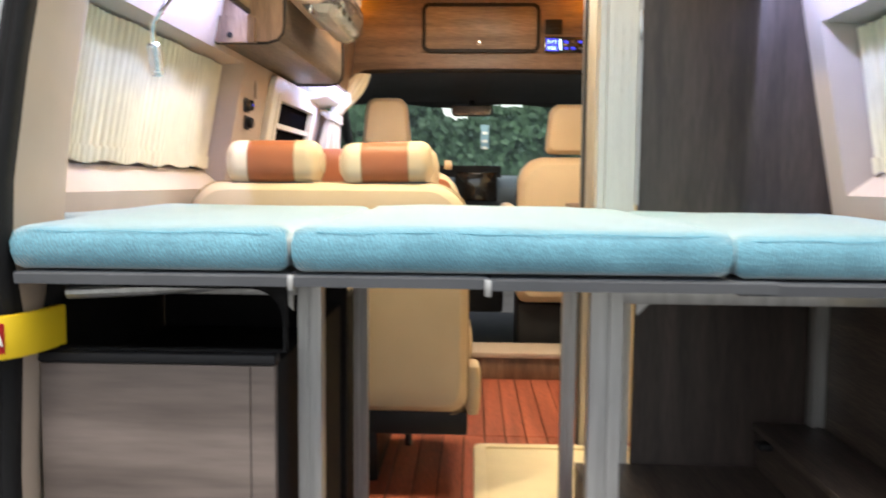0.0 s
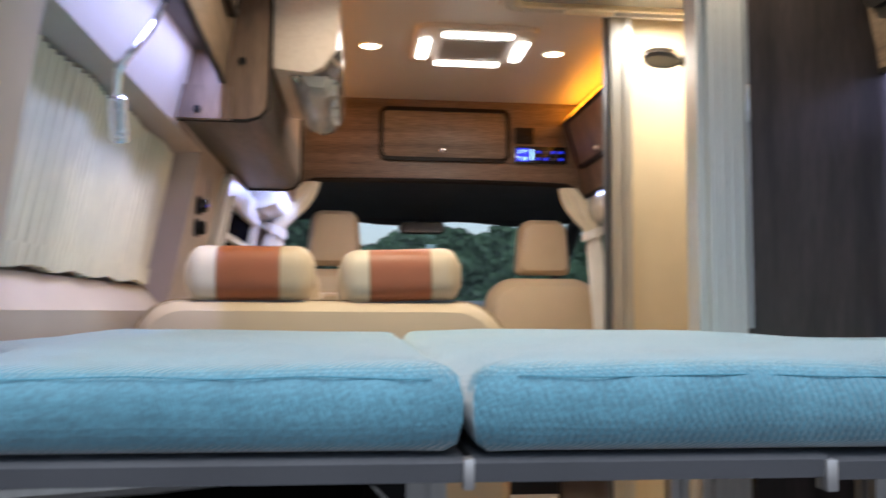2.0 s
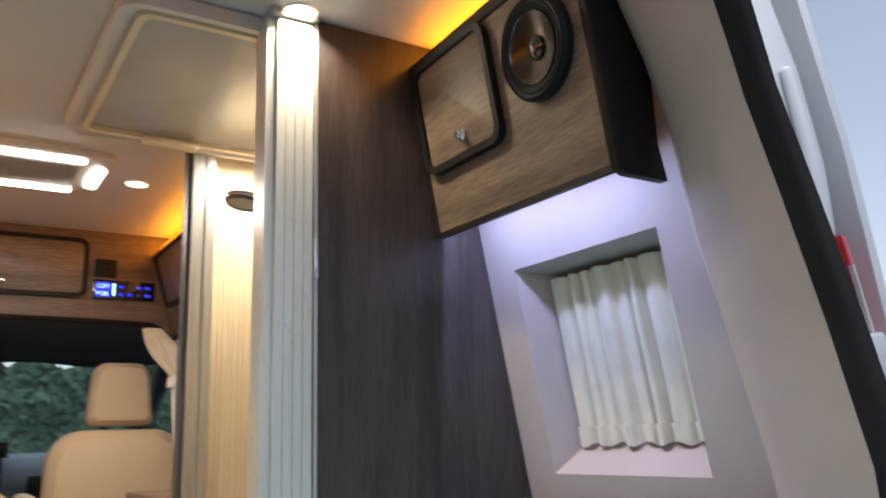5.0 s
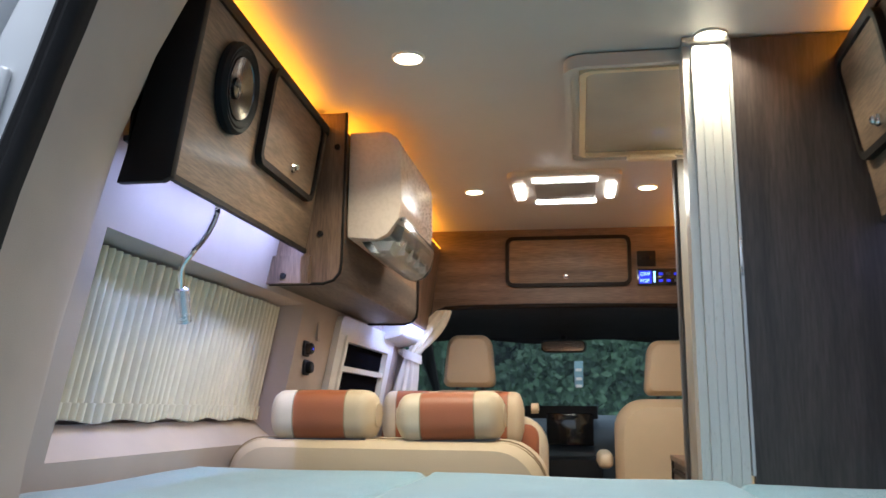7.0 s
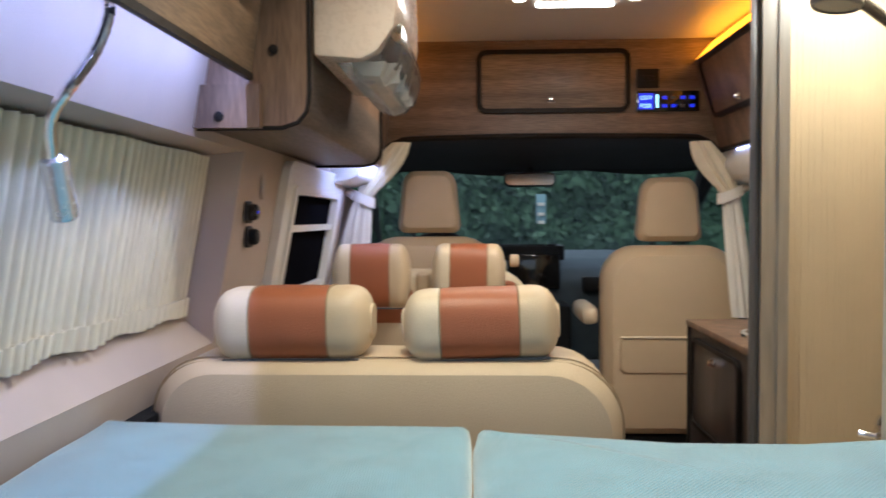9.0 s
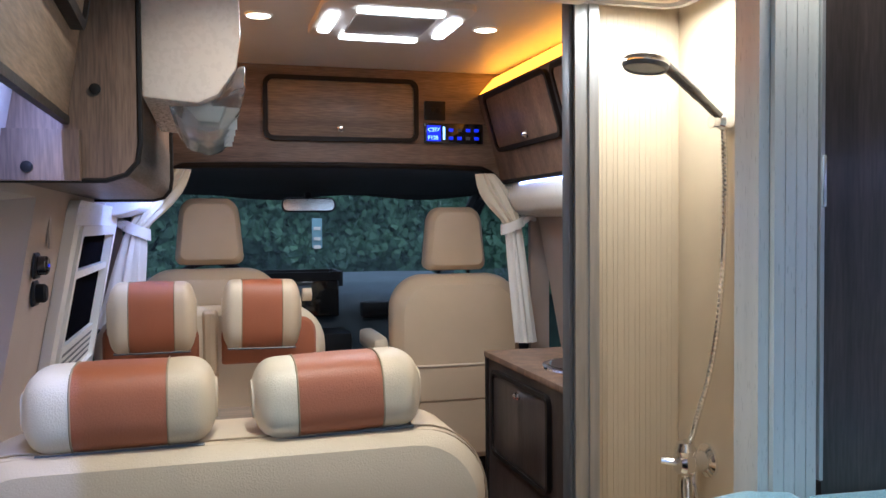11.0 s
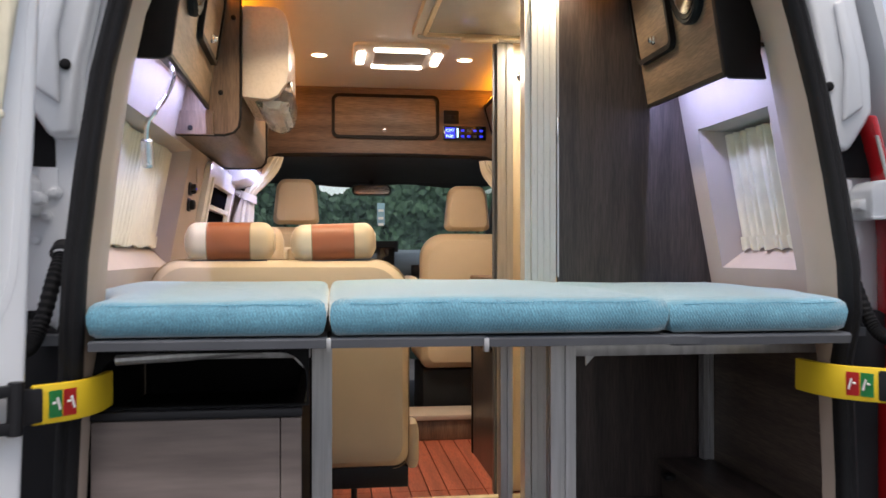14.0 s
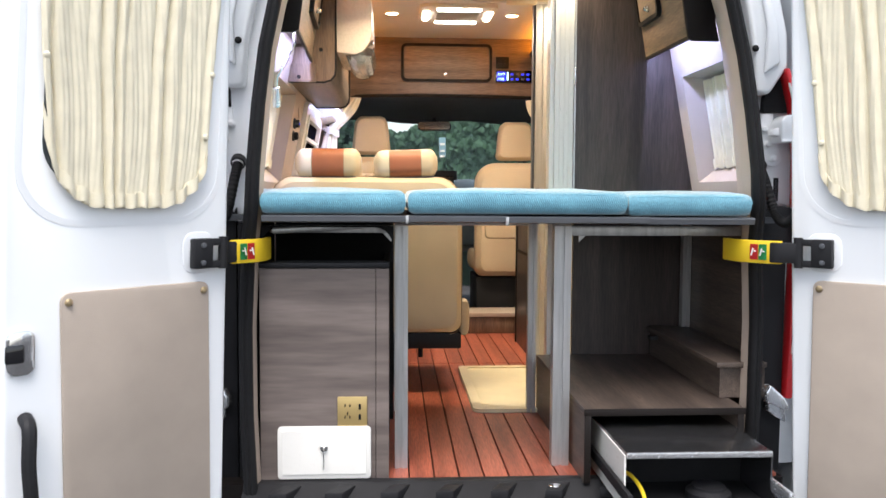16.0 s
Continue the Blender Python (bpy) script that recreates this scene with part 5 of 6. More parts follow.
ws = [[(x, y + 0.10 * (1 - (x / 0.85) ** 2), z) for x in (-0.85, -0.6, -0.3, 0, 0.3, 0.6, 0.85)] for y, z in ((4.40, 0.98), (3.97, 1.20), (3.50, 1.425))]
wsg = part("windscreen", sheet(ws, 0.005), GLASS, label="clear windscreen", category="window", kind="structure")
wsg.visible_shadow = False
part("sun_band", sheet([[(x, y + 0.09 * (1 - (x / 0.85) ** 2) - 0.012, z + 0.012 * math.sin(x * 9)) for x in [-0.85 + 0.1 * i for i in range(18)]] for y, z in ((3.545, 1.398), (3.49, 1.43))], 0.004), LINER, label="dark band along the top of the windscreen", category="trim", kind="structure")
for s in (-1, 1):
    part("a_pillar", tube([(s * 0.86, 4.42, 0.95), (s * 0.83, 3.97, 1.20), (s * 0.80, 3.48, 1.44)], 0.045, 10), LINER, label="dark windscreen pillar", category="pillar", kind="structure")
    part("b_pillar", prism([(s * 0.74, 2.745), (s * 0.82, 2.745), (s * 0.82, 2.87), (s * 0.78, 2.87)], "z", 0.05, 1.47, 0.006), BEIGE_SOFT, label="pale lined pillar behind the cab door", category="pillar", kind="structure")
    part("cab_side_top", box(min(s * 0.78, s * 0.82), max(s * 0.78, s * 0.82), 2.87, 3.50, 1.38, 1.50), LINER, label="dark lining over the cab door", category="wall", kind="structure", smooth=0)
    g = part("cab_window", box(min(s * 0.812, s * 0.816), max(s * 0.812, s * 0.816), 2.87, 4.30, 0.95, 1.42), GLASS, label="clear cab door window", category="window", kind="structure", smooth=0)
    g.visible_shadow = False
mr = thing("rear_view_mirror", (-0.03, 3.47, 1.33), "dark rear-view mirror on the windscreen", "mirror")
mm = pose(-0.03, 3.465, 1.357, -3, 0, -7)
part("housing", turned(prism(rrect(-0.120, 0.120, -0.033, 0.033, 0.028), "y", -0.012, 0.014, 0.008), mm), BLACK, mr)
part("glass", turned(prism(rrect(-0.112, 0.112, -0.026, 0.026, 0.022), "y", -0.016, -0.0125), mm), CHROME, mr, "mirror glass")
part("stem", tube([(-0.03, 3.47, 1.385), (-0.03, 3.50, 1.435)], 0.018, 10), BLACK, mr)
tag = thing("windscreen_tag", (0.047, 3.85, 1.16), "pale blue plastic tag on the windscreen", "tag")
part("card", box(0.022, 0.072, 3.80, 3.807, 1.155, 1.30, 0.003), mat("pale_blue_plastic", (0.25, 0.42, 0.50), 0.3), tag)
for z in (1.16, 1.20, 1.25):
    part("bar", box(0.030, 0.064, 3.797, 3.8005, z - 0.008, z + 0.008), WHITE_TIE, tag)


def tied_curtain(s, top, tie, foot, label):
    """A gathered curtain held by a band: folds run down a pinched form."""
    t = thing("tied_curtain", foot, label, "curtain", group="cab curtains")
    def seg(name, rows, material):
        bm = bmesh.new()
        loops = []
        n = 48
        for c, w, d in rows:
            lp = []
            for k in range(n):
                a = 2 * math.pi * k / n
                f = 1 + 0.24 * math.cos(a * 9 + c[2] * 3)
                lp.append(bm.verts.new((c[0] + math.cos(a) * w * f, c[1] + math.sin(a) * d * f, c[2])))
            loops.append(lp)
        for a, b in zip(loops, loops[1:]):
            for k in range(n):
                bm.faces.new((a[k], a[(k + 1) % n], b[(k + 1) % n], b[k]))
        bm.faces.new(loops[0][::-1]), bm.faces.new(loops[-1])
        part(name, bm, material, t, smooth=70)
    T, M, F = Vector(top), Vector(tie), Vector(foot)
    up = [(T.lerp(M, i / 8), 0.030 + 0.020 * math.sin(math.pi * min(1, i / 7)), 0.03) for i in range(9)]
    seg("upper_cloth", up, CURTAIN)
    low = [(M.lerp(F, i / 8), 0.026 + (0.034 if s < 0 else 0.010) * (i / 8) ** 0.7, 0.026) for i in range(9)]
    # same cloth in the whiter tie material: strip light put into its colour
    seg("lower_cloth", low, WHITE_TIE)
    ring_rows = [[M + Vector((math.cos(a) * 0.046, math.sin(a) * 0.04, dz + 0.018 * math.cos(a) * s)) for a in [2 * math.pi * i / 24 for i in range(25)]] for dz in (-0.019, -0.007, 0.007, 0.019)]
    part("tie_band", sheet(ring_rows, 0.004), WHITE_TIE, t, smooth=70)
    part("tie_tail", tube([M + Vector((s * 0.03, -0.02, 0.01)), M + Vector((s * 0.07, 0.0, 0.03)), M + Vector((s * 0.10, 0.03, 0.02))], [0.014, 0.012, 0.009], 8), WHITE_TIE, t)


tied_curtain(-1, (-0.548, 2.68, 1.458), (-0.692, 2.68, 1.255), (-0.745, 2.67, 0.93), "cream cab curtain tied back beside the driver seat")
tied_curtain(1, (0.528, 2.665, 1.452), (0.635, 2.66, 1.262), (0.685, 2.66, 0.82), "cream cab curtain tied back beside the passenger seat")

# ---- side wall fittings ----


def pleated(name, label, y0, y1, z0, z1, xf, folds, material, group, amp=0.010):
    """A hanging curtain with a gathered head and a hem band. xf: depth by height."""
    t = thing(name, (xf(z0), (y0 + y1) / 2, z0), label, "curtain", group=group)
    n = folds * 12
    inward = -1 if xf(1) > 0 else 1

    def rows(za, zb, k, extra=0.0):
        out = []
        for j in range(k + 1):
            z = za + (zb - za) * j / k
            row = []
            for i in range(n + 1):
                u = i / n
                ph = 2 * math.pi * folds * u + 1.1 * math.sin(u * 17) + 0.25 * math.sin(z * 9 + u * 40)
                a = amp * (0.75 + 0.35 * math.sin(u * 23 + 1))
                y = y0 + (y1 - y0) * u + 0.3 * (y1 - y0) / folds * math.sin(ph * 1.0 + 1.5) * 0.35
                row.append((xf(z) + extra + inward * a * (2 * abs(math.sin(ph / 2)) ** 0.7 - 1.2), y, z + 0.004 * math.sin(u * 31) * (1 if z < z0 + 0.02 else 0)))
            out.append(row)
        return out
    part("cloth", sheet(rows(z0 + 0.032, z1, 9), 0.0015), material, t, smooth=80)
    part("hem", sheet(rows(z0, z0 + 0.034, 3, -0.006 if xf(1) > 0 else 0.006), 0.002), material, t, "gathered hem band", smooth=80)
    return t


pleated("window_curtain", "cream pleated curtain over the long side window", 0.345, 1.298, 0.990, 1.305, lambda z: -(wall_x(z) + 0.048), 33, CURTAIN, "window curtains", 0.017)
pleated("window_curtain", "cream pleated curtain over the small side window", 0.300, 0.618, 0.980, 1.298, lambda z: wall_x(z) + 0.064, 8, CURTAIN, "window curtains", 0.014)

lampt = thing("reading_lamp", (-0.665, 0.50, 1.40), "chrome gooseneck reading lamp hanging from the cabinet", "lamp")
part("base", lathe([(0.012, 0), (0.012, 0.01), (0.009, 0.018), (0, 0.02)], (-0.660, 0.531, 1.4735), (0, 0, -1), 20), CHROME, lampt)
gp = smooth_path([(-0.660, 0.531, 1.46), (-0.660, 0.531, 1.42), (-0.660, 0.532, 1.395), (-0.676, 0.530, 1.355), (-0.695, 0.512, 1.315), (-0.714, 0.512, 1.285), (-0.722, 0.529, 1.242)], 8)
part("gooseneck", tube(gp, [0.0062 + 0.0008 * (i % 2) for i in range(len(gp))], 10), CHROME, lampt, "flexible metal neck")
part("shade", lathe([(0.0075, 0), (0.0145, 0.006), (0.0145, 0.07), (0.012, 0.073), (0, 0.072)], (-0.722, 0.530, 1.250), (0.0, 0.33, -1), 22), STEEL_LIGHT, lampt, "metal cylinder shade")
for nm, y, z, lab in (("switch_socket", 1.432, 1.196, "black round switch with a blue light on the wall"), ("charger_socket", 1.468, 1.142, "black round charger socket on the wall")):
    t = thing(nm, (-wall_x(z) + 0.012, y, z), lab, "socket", group="wall sockets")
    part("plate", prism(rrect(y - 0.026, y + 0.026, z - 0.024, z + 0.024, 0.008), "x", -wall_x(z) + 0.0105, -wall_x(z) + 0.018, 0.003), BLACK, t)
    part("cap", lathe([(0.018, 0), (0.018, 0.014), (0.014, 0.018), (0, 0.018)], (-wall_x(z) + 0.018, y, z), (1, 0, 0), 20), GLOSS_BLACK if z > 1.17 else RUBBER, t)
    if z > 1.17:
        part("indicator", box(-wall_x(z) + 0.0355, -wall_x(z) + 0.0375, y - 0.003, y + 0.003, z - 0.003, z + 0.003), LED_BLUE, t)
part("small_plate", box(-wall_x(1.26) + 0.011, -wall_x(1.26) + 0.015, 1.50, 1.525, 1.225, 1.29, 0.001), BEIGE_PANEL, label="small beige cover plate on the wall", category="plate", base=(-0.76, 1.51, 1.22))

wf = thing("side_window", (-0.77, 2.25, 0.98), "white framed side window with dark sliding panes", "window")


def on_wall(bm, lift):
    for v in bm.verts:
        v.co.x = -wall_x(v.co.z) + 0.01 + lift + v.co.x
    return bm


part("outer_frame", on_wall(ring(rrect(1.675, 2.49, 0.80, 1.325, 0.03), rrect(1.745, 2.41, 0.86, 1.27, 0.015), "x", 0.0, 0.022), 0.001), PLASTIC, wf, "white outer frame")
part("inner_frame", on_wall(ring(rrect(1.746, 2.409, 0.861, 1.269, 0.014), rrect(1.775, 2.375, 0.89, 1.245, 0.01), "x", 0.004, 0.03), 0.001), PLASTIC, wf)
part("pane", on_wall(prism(rrect(1.776, 2.374, 1.165, 1.244, 0.004), "x", 0.004, 0.008), 0.0), PANE_BLACK, wf, "dark pane")
part("pane", on_wall(prism(rrect(1.776, 2.374, 0.985, 1.145, 0.004), "x", 0.004, 0.008), 0.0), PANE_BLACK, wf, "dark pane")
part("bar", on_wall(prism(rrect(1.776, 2.374, 1.146, 1.164, 0.003), "x", 0.002, 0.024), 0.001), PLASTIC, wf)
part("lower_panel", on_wall(prism(rrect(1.776, 2.374, 0.891, 0.984, 0.003), "x", 0.002, 0.018), 0.001), PLASTIC, wf)
for i in range(4):
    part("slot", on_wall(prism(rrect(1.80, 2.35, 0.905 + i * 0.018, 0.911 + i * 0.018, 0.002), "x", 0.018, 0.0195), 0.001), GREY, wf)

# ---- rear doors ----


def rear_door(s, label):
    """An open rear door, built flat (u along its width, v off its inner face) and then swung out."""
    d = Vector((s * 0.71, -0.704, 0)).normalized()
    nrm = Vector((-s * 0.704, -0.71, 0)).normalized()
    foot = Vector((-0.778, -0.188, 0)) if s < 0 else Vector((0.812, -0.188, 0))
    t = thing("rear_door", (foot.x, foot.y, -0.25), label, "van door", group="rear doors")

    def lay(bm):
        for v in bm.verts:
            u, off, z = v.co.x, v.co.y, v.co.z
            lean = -0.035 * max(0, z - 0.5) - 0.05 * max(0, z - 1.2)
            v.co = foot + d * (u + lean) + nrm * off + Vector((0, 0, z))
        return bm

    def P(name, bm, material, parent=None, lab="", **k):
        return part(name, lay(bm), material, parent or t, lab, **k)
    shell = prism(rrect(0.0, 0.565, -0.24, 1.80, (0.03, 0.03, 0.20, 0.12), 6), "y", -0.055, 0.0, 0.012, seg=3)
    P("inner_shell", shell, PAINT)
    P("raised_rim", ring(rrect(0.0, 0.52, 0.80, 1.74, 0.14, 8), rrect(0.012, 0.505, 0.815, 1.72, 0.13, 8), "y", -0.004, 0.0015), PAINT)
    P("window_glass", prism(rrect(0.05, 0.46, 0.89, 1.68, 0.10, 8), "y", 0.0005, 0.003), WINDOW_DARK)
    # gathered curtain, pinned to the door
    N, K = 200, 30
    rows = []
    for j in range(K + 1):
        f = j / K
        row = []
        for i in range(N + 1):
            u = i / N
            q = abs(2 * u - 1)
            zb = 0.842 + 0.145 * (1 - math.sqrt(max(0.0, 1 - max(0, (q - 0.34) / 0.66) ** 2)))
            z = zb + (1.70 - zb) * f
            inset = 0.040 * (1 - f) ** 1.5
            uu = 0.016 + inset + (0.478 - 2 * inset) * u
            ph = 2 * math.pi * 13 * u + 1.3 * math.sin(u * 11) + 0.5 * math.sin(f * 5 + u * 30) + 0.5 * f
            amp = 0.0115 * (0.6 + 0.5 * math.sin(u * 19 + 2)) * (1.0 if f > 0.06 else 0.6)
            wr = 0.0012 * math.sin(u * 210 + 7 * math.sin(f * 6)) + 0.0008 * math.sin(f * 70 + u * 90)
            row.append((uu, 0.020 + 0.8 * amp * (2 * abs(math.sin(ph / 2)) ** 0.75 - 1.2) + wr, z))
        rows.append(row)
    ct = P("door_curtain", sheet(rows, 0.0015), CURTAIN_DOOR, None, "buff gathered door curtain", smooth=80)
    hem = []
    for j in range(3):
        row = []
        for i in range(N + 1):
            u = i / N
            q = abs(2 * u - 1)
            zb = 0.842 + 0.145 * (1 - math.sqrt(max(0.0, 1 - max(0, (q - 0.34) / 0.66) ** 2)))
            ph = 2 * math.pi * 13 * u + 1.3 * math.sin(u * 11) + 0.5 * math.sin(u * 30)
            row.append((0.054 + 0.402 * u, 0.024 + 0.008 * (2 * abs(math.sin(ph / 2)) ** 0.75 - 1.0), zb + 0.001 + j * 0.017 + 0.003 * math.sin(u * 57)))
        hem.append(row)
    P("hem", sheet(hem, 0.002), CURTAIN_DOOR, ct, "gathered hem", smooth=80)
    for u, z in ((0.048, 1.18), (0.066, 1.02), (0.036, 1.42), (0.476, 1.42), (0.462, 1.18)):
        P("button", lathe([(0.008, 0), (0.008, 0.003), (0.005, 0.007), (0, 0.008)], (u, 0.024, z), (0, 1, 0), 14), CURTAIN_DOOR, ct)
    bd = P("lower_board", prism(rrect(0.038, 0.420, -0.02, 0.650, 0.022, 5), "y", 0.0005, 0.012, 0.004), BEIGE_PANEL, None, "taupe padded lower board")
    for u, z in ((0.055, 0.628), (0.403, 0.628), (0.055, 0.02), (0.403, 0.02)):
        P("stud", lathe([(0.009, 0), (0.009, 0.003), (0.005, 0.007), (0, 0.008)], (u, 0.012, z), (0, 1, 0), 12), BRASS, bd, "brass stud")
    lt = P("latch", prism(rrect(0.475, 0.535, 0.475, 0.575, 0.02, 5), "y", 0.0005, 0.012, 0.004), CHROME, None, "chrome door latch")
    P("latch_slot", box(0.50, 0.54, 0.012, 0.018, 0.505, 0.545, 0.004), GLOSS_BLACK, lt)
    P("bolt", lathe([(0.010, 0), (0.010, 0.004), (0, 0.006)], (0.495, 0.012, 0.56), (0, 1, 0), 12), STEEL_LIGHT, lt)
    P("pull_handle", tube(smooth_path([(0.50, 0.01, 0.38), (0.505, 0.045, 0.36), (0.51, 0.05, 0.28), (0.505, 0.045, 0.20), (0.50, 0.01, 0.18)], 5), 0.016, 10), BLACK, None, "black pull handle")
    P("anchor_boss", prism(rrect(0.020, 0.110, 0.672, 0.778, 0.03, 5), "y", -0.008, 0.003, 0.003, seg=3), PAINT)
    blk = P("strap_anchor", box(0.038, 0.092, 0.0035, 0.030, 0.685, 0.762, 0.004), BLACK, None, "black steel strap anchor")
    P("knuckle", tube([(0.004, 0.022, 0.682), (0.004, 0.022, 0.765)], 0.012, 12), BLACK, blk)
    for z in (0.694, 0.752):
        P("anchor_bar", box(0.004, 0.040, 0.0145, 0.0275, z - 0.009, z + 0.009, 0.002), BLACK, blk)
    for z in (0.700, 0.745):
        P("bolt", lathe([(0.007, 0), (0.007, 0.004), (0, 0.006)], (0.068, 0.030, z), (0, 1, 0), 12), GREY, blk)
    return t


rear_door(-1, "white open rear door with buff curtain and taupe board")
rear_door(1, "white open rear door with buff curtain and taupe board")


def ribbon(points, z0, z1, thick, bm=None):
    """An upright band along (x, y) points."""
    P = smooth_path([(x, y, 0) for x, y in points], 6)
    inner, outer = [], []
    for i, p in enumerate(P):
        d = (P[min(i + 1, len(P) - 1)] - P[max(i - 1, 0)]).normalized()
        nn = Vector((d.y, -d.x, 0)) * thick / 2
        inner.append((p + nn).to_2d()), outer.append((p - nn).to_2d())
    return prism([tuple(q) for q in inner] + [tuple(q) for q in outer[::-1]], "z", z0, z1, 0.003, bm)


def check_strap(s, label):
    t = thing("door_check_strap", (s * 0.70, -0.1, 0.70), label, "door strap", group="door check straps")
    part("band", ribbon([(s * 0.672, 0.005), (s * 0.675, -0.06), (s * 0.688, -0.105), (s * 0.712, -0.136), (s * (0.760 if s > 0 else 0.748), -0.176 if s > 0 else -0.166)], 0.690, 0.754, 0.014), YELLOW, t)
    part("black_end", ribbon([(s * 0.738, -0.158), (s * 0.752, -0.176), (s * (0.796 if s > 0 else 0.766), -0.204)], 0.694, 0.750, 0.018), BLACK, t, "black steel end")
    a, b = Vector((s * 0.6915, -0.1235, 0)), Vector((s * 0.725, -0.1605, 0))
    out = Vector((-s * 0.66, -0.75, 0)).normalized() * 0.002
    for f0, f1, m_ in ((0.02, 0.48, RED), (0.52, 0.98, GREEN)):
        p, q = a.lerp(b, f0) + out, a.lerp(b, f1) + out
        bm = bmesh.new()
        vs = [bm.verts.new(c) for c in (p + Vector((0, 0, 0.700)), q + Vector((0, 0, 0.700)), q + Vector((0, 0, 0.744)), p + Vector((0, 0, 0.744)))]
        fce = bm.faces.new(vs)
        bmesh.ops.solidify(bm, geom=[fce], thickness=0.0015)
        part("marker", bm, m_, t, "red marker plate" if m_ is RED else "green marker plate", smooth=0)
        for g in (0.3, 0.62):
            w0 = p.lerp(q, g - 0.1) + out * 1.2
            w1 = p.lerp(q, g + 0.12) + out * 1.2
            part("pictogram_bar", tube([w0 + Vector((0, 0, 0.712 + 0.012 * (g > 0.5))), w1 + Vector((0, 0, 0.724 + 0.008 * (g < 0.5)))], 0.0022, 6), PLASTIC, t)


check_strap(-1, "yellow door check strap with red and green markers")
check_strap(1, "yellow door check strap with red and green markers")

def rear_jamb(s):
    """What sits on the body beside the rear opening: pressing, hinge, hose, tail light and covers."""
    def lx(x):
        return SX * 0.5 + s * x

    def poly(name, pts, y0, y1, material, r=0.0, parent=None, label="", seg=2, **k):
        return part(name, prism([(lx(x), z) for x, z in pts], "y", y0, y1, r, seg=seg), material, parent, label, **k)
    poly("jamb_pressing", [(0.752, 1.185), (0.797, 1.180), (0.852, 1.262), (0.848, 1.36), (0.815, 1.50), (0.755, 1.64), (0.665, 1.76), (0.61, 1.75), (0.665, 1.62), (0.712, 1.47), (0.742, 1.32)], 0.03, 0.085, PAINT, 0.014,
         label="white pressed metal swelling of the door frame", category="van body", kind="structure", seg=3)
    poly("jamb_pressing", [(0.775, 1.24), (0.822, 1.272), (0.812, 1.38), (0.776, 1.50), (0.756, 1.49), (0.780, 1.37)], 0.018, 0.032, PAINT, 0.008,
         label="white pressed metal swelling of the door frame", category="van body", kind="structure", seg=3)
    part("rubber_stop", lathe([(0.010, 0), (0.010, 0.004), (0.006, 0.008), (0, 0.009)], (s * 0.757, 0.028, 1.315), (0, -1, 0), 14), RUBBER, label="small black rubber stop on the door frame", category="stop", base=(s * 0.757, 0.02, 1.31))
    # solid black block: the recess's shade is coloured in, nothing is sunk
    poly("jamb_recess", [(0.797, 1.130), (0.800, 1.180), (0.852, 1.258), (0.872, 1.20), (0.886, 1.132)], 0.070, 0.100, RUBBER, 0.003, label="black block for the shaded recess in the door frame", category="trim", kind="structure")
    poly("jamb_plate", [(0.797, 1.135), (0.93, 1.135), (0.93, 0.82), (0.905, 0.838), (0.875, 0.853), (0.845, 0.856), (0.815, 0.848), (0.797, 0.832)], 0.086, 0.102, PAINT, 0.004,
         label="white painted plate beside the rear opening", category="van body", kind="structure")
    poly("jamb_cover", [(0.782, 0.03), (0.870, 0.03), (0.872, 0.70), (0.898, 0.74), (0.905, 0.832), (0.875, 0.846), (0.845, 0.849), (0.815, 0.841), (0.79, 0.82), (0.782, 0.84)], 0.045, 0.084, BLACK, 0.006,
         label="black plastic cover on the lower door frame", category="trim", kind="structure")
    hg = thing("hinge_bracket", (lx(0.84), 0.07, 0.97), "white painted door hinge bolted to the body", "hinge", group="hinge brackets")
    hook = [(0.792, 1.128), (0.826, 1.128), (0.838, 1.06), (0.848, 1.02)] + [(0.830 + 0.027 * math.cos(radians(a)), 0.992 + 0.024 * math.sin(radians(a))) for a in range(20, -200, -20)] + [(0.800, 1.03), (0.791, 1.05)]
    poly("leaf", hook, 0.068, 0.0855, PAINT, 0.004, hg)
    for x, z in ((0.830, 0.992), (0.797, 1.081), (0.812, 1.035)):
        part("bolt", lathe([(0.014, 0), (0.014, 0.003), (0.009, 0.004), (0.009, 0.011), (0.006, 0.013), (0, 0.013)], (lx(x), 0.068, z), (0, -1, 0), 8), PAINT, hg)
    poly("block", [(0.820, 1.035), (0.900, 1.040), (0.896, 1.098), (0.868, 1.102), (0.866, 1.121), (0.832, 1.117), (0.818, 1.10)], -0.005, 0.066, PAINT, 0.006, hg, seg=3)
    poly("lug", [(0.800, 1.060), (0.822, 1.054), (0.822, 1.082), (0.806, 1.078)], 0.01, 0.05, PAINT, 0.004, hg)
    poly("rib", [(0.862, 1.085), (0.898, 1.094), (0.898, 1.100), (0.862, 1.093)], -0.014, -0.004, PAINT, 0.002, hg)
    poly("rib", [(0.818, 1.036), (0.902, 1.041), (0.902, 1.047), (0.818, 1.043)], -0.012, -0.004, PAINT, 0.002, hg)
    part("pin", tube([(lx(0.905), 0.02, 1.045), (lx(0.905), 0.02, 1.095)], 0.013, 14), PAINT, hg)
    lh = thing("lower_hinge", (lx(0.82), 0.0, 0.22), "pale grey lower hinge block on the body", "hinge", group="lower hinges")
    poly("block", [(0.80, 0.285), (0.815, 0.31), (0.86, 0.27), (0.875, 0.245), (0.875, 0.225), (0.80, 0.255)], 0.0, 0.044, STEEL_LIGHT, 0.008, lh, seg=3)
    poly("arm", [(0.812, 0.262), (0.868, 0.238), (0.872, 0.19), (0.84, 0.205), (0.812, 0.225)], 0.012, 0.044, STEEL_LIGHT, 0.006, lh, seg=3)
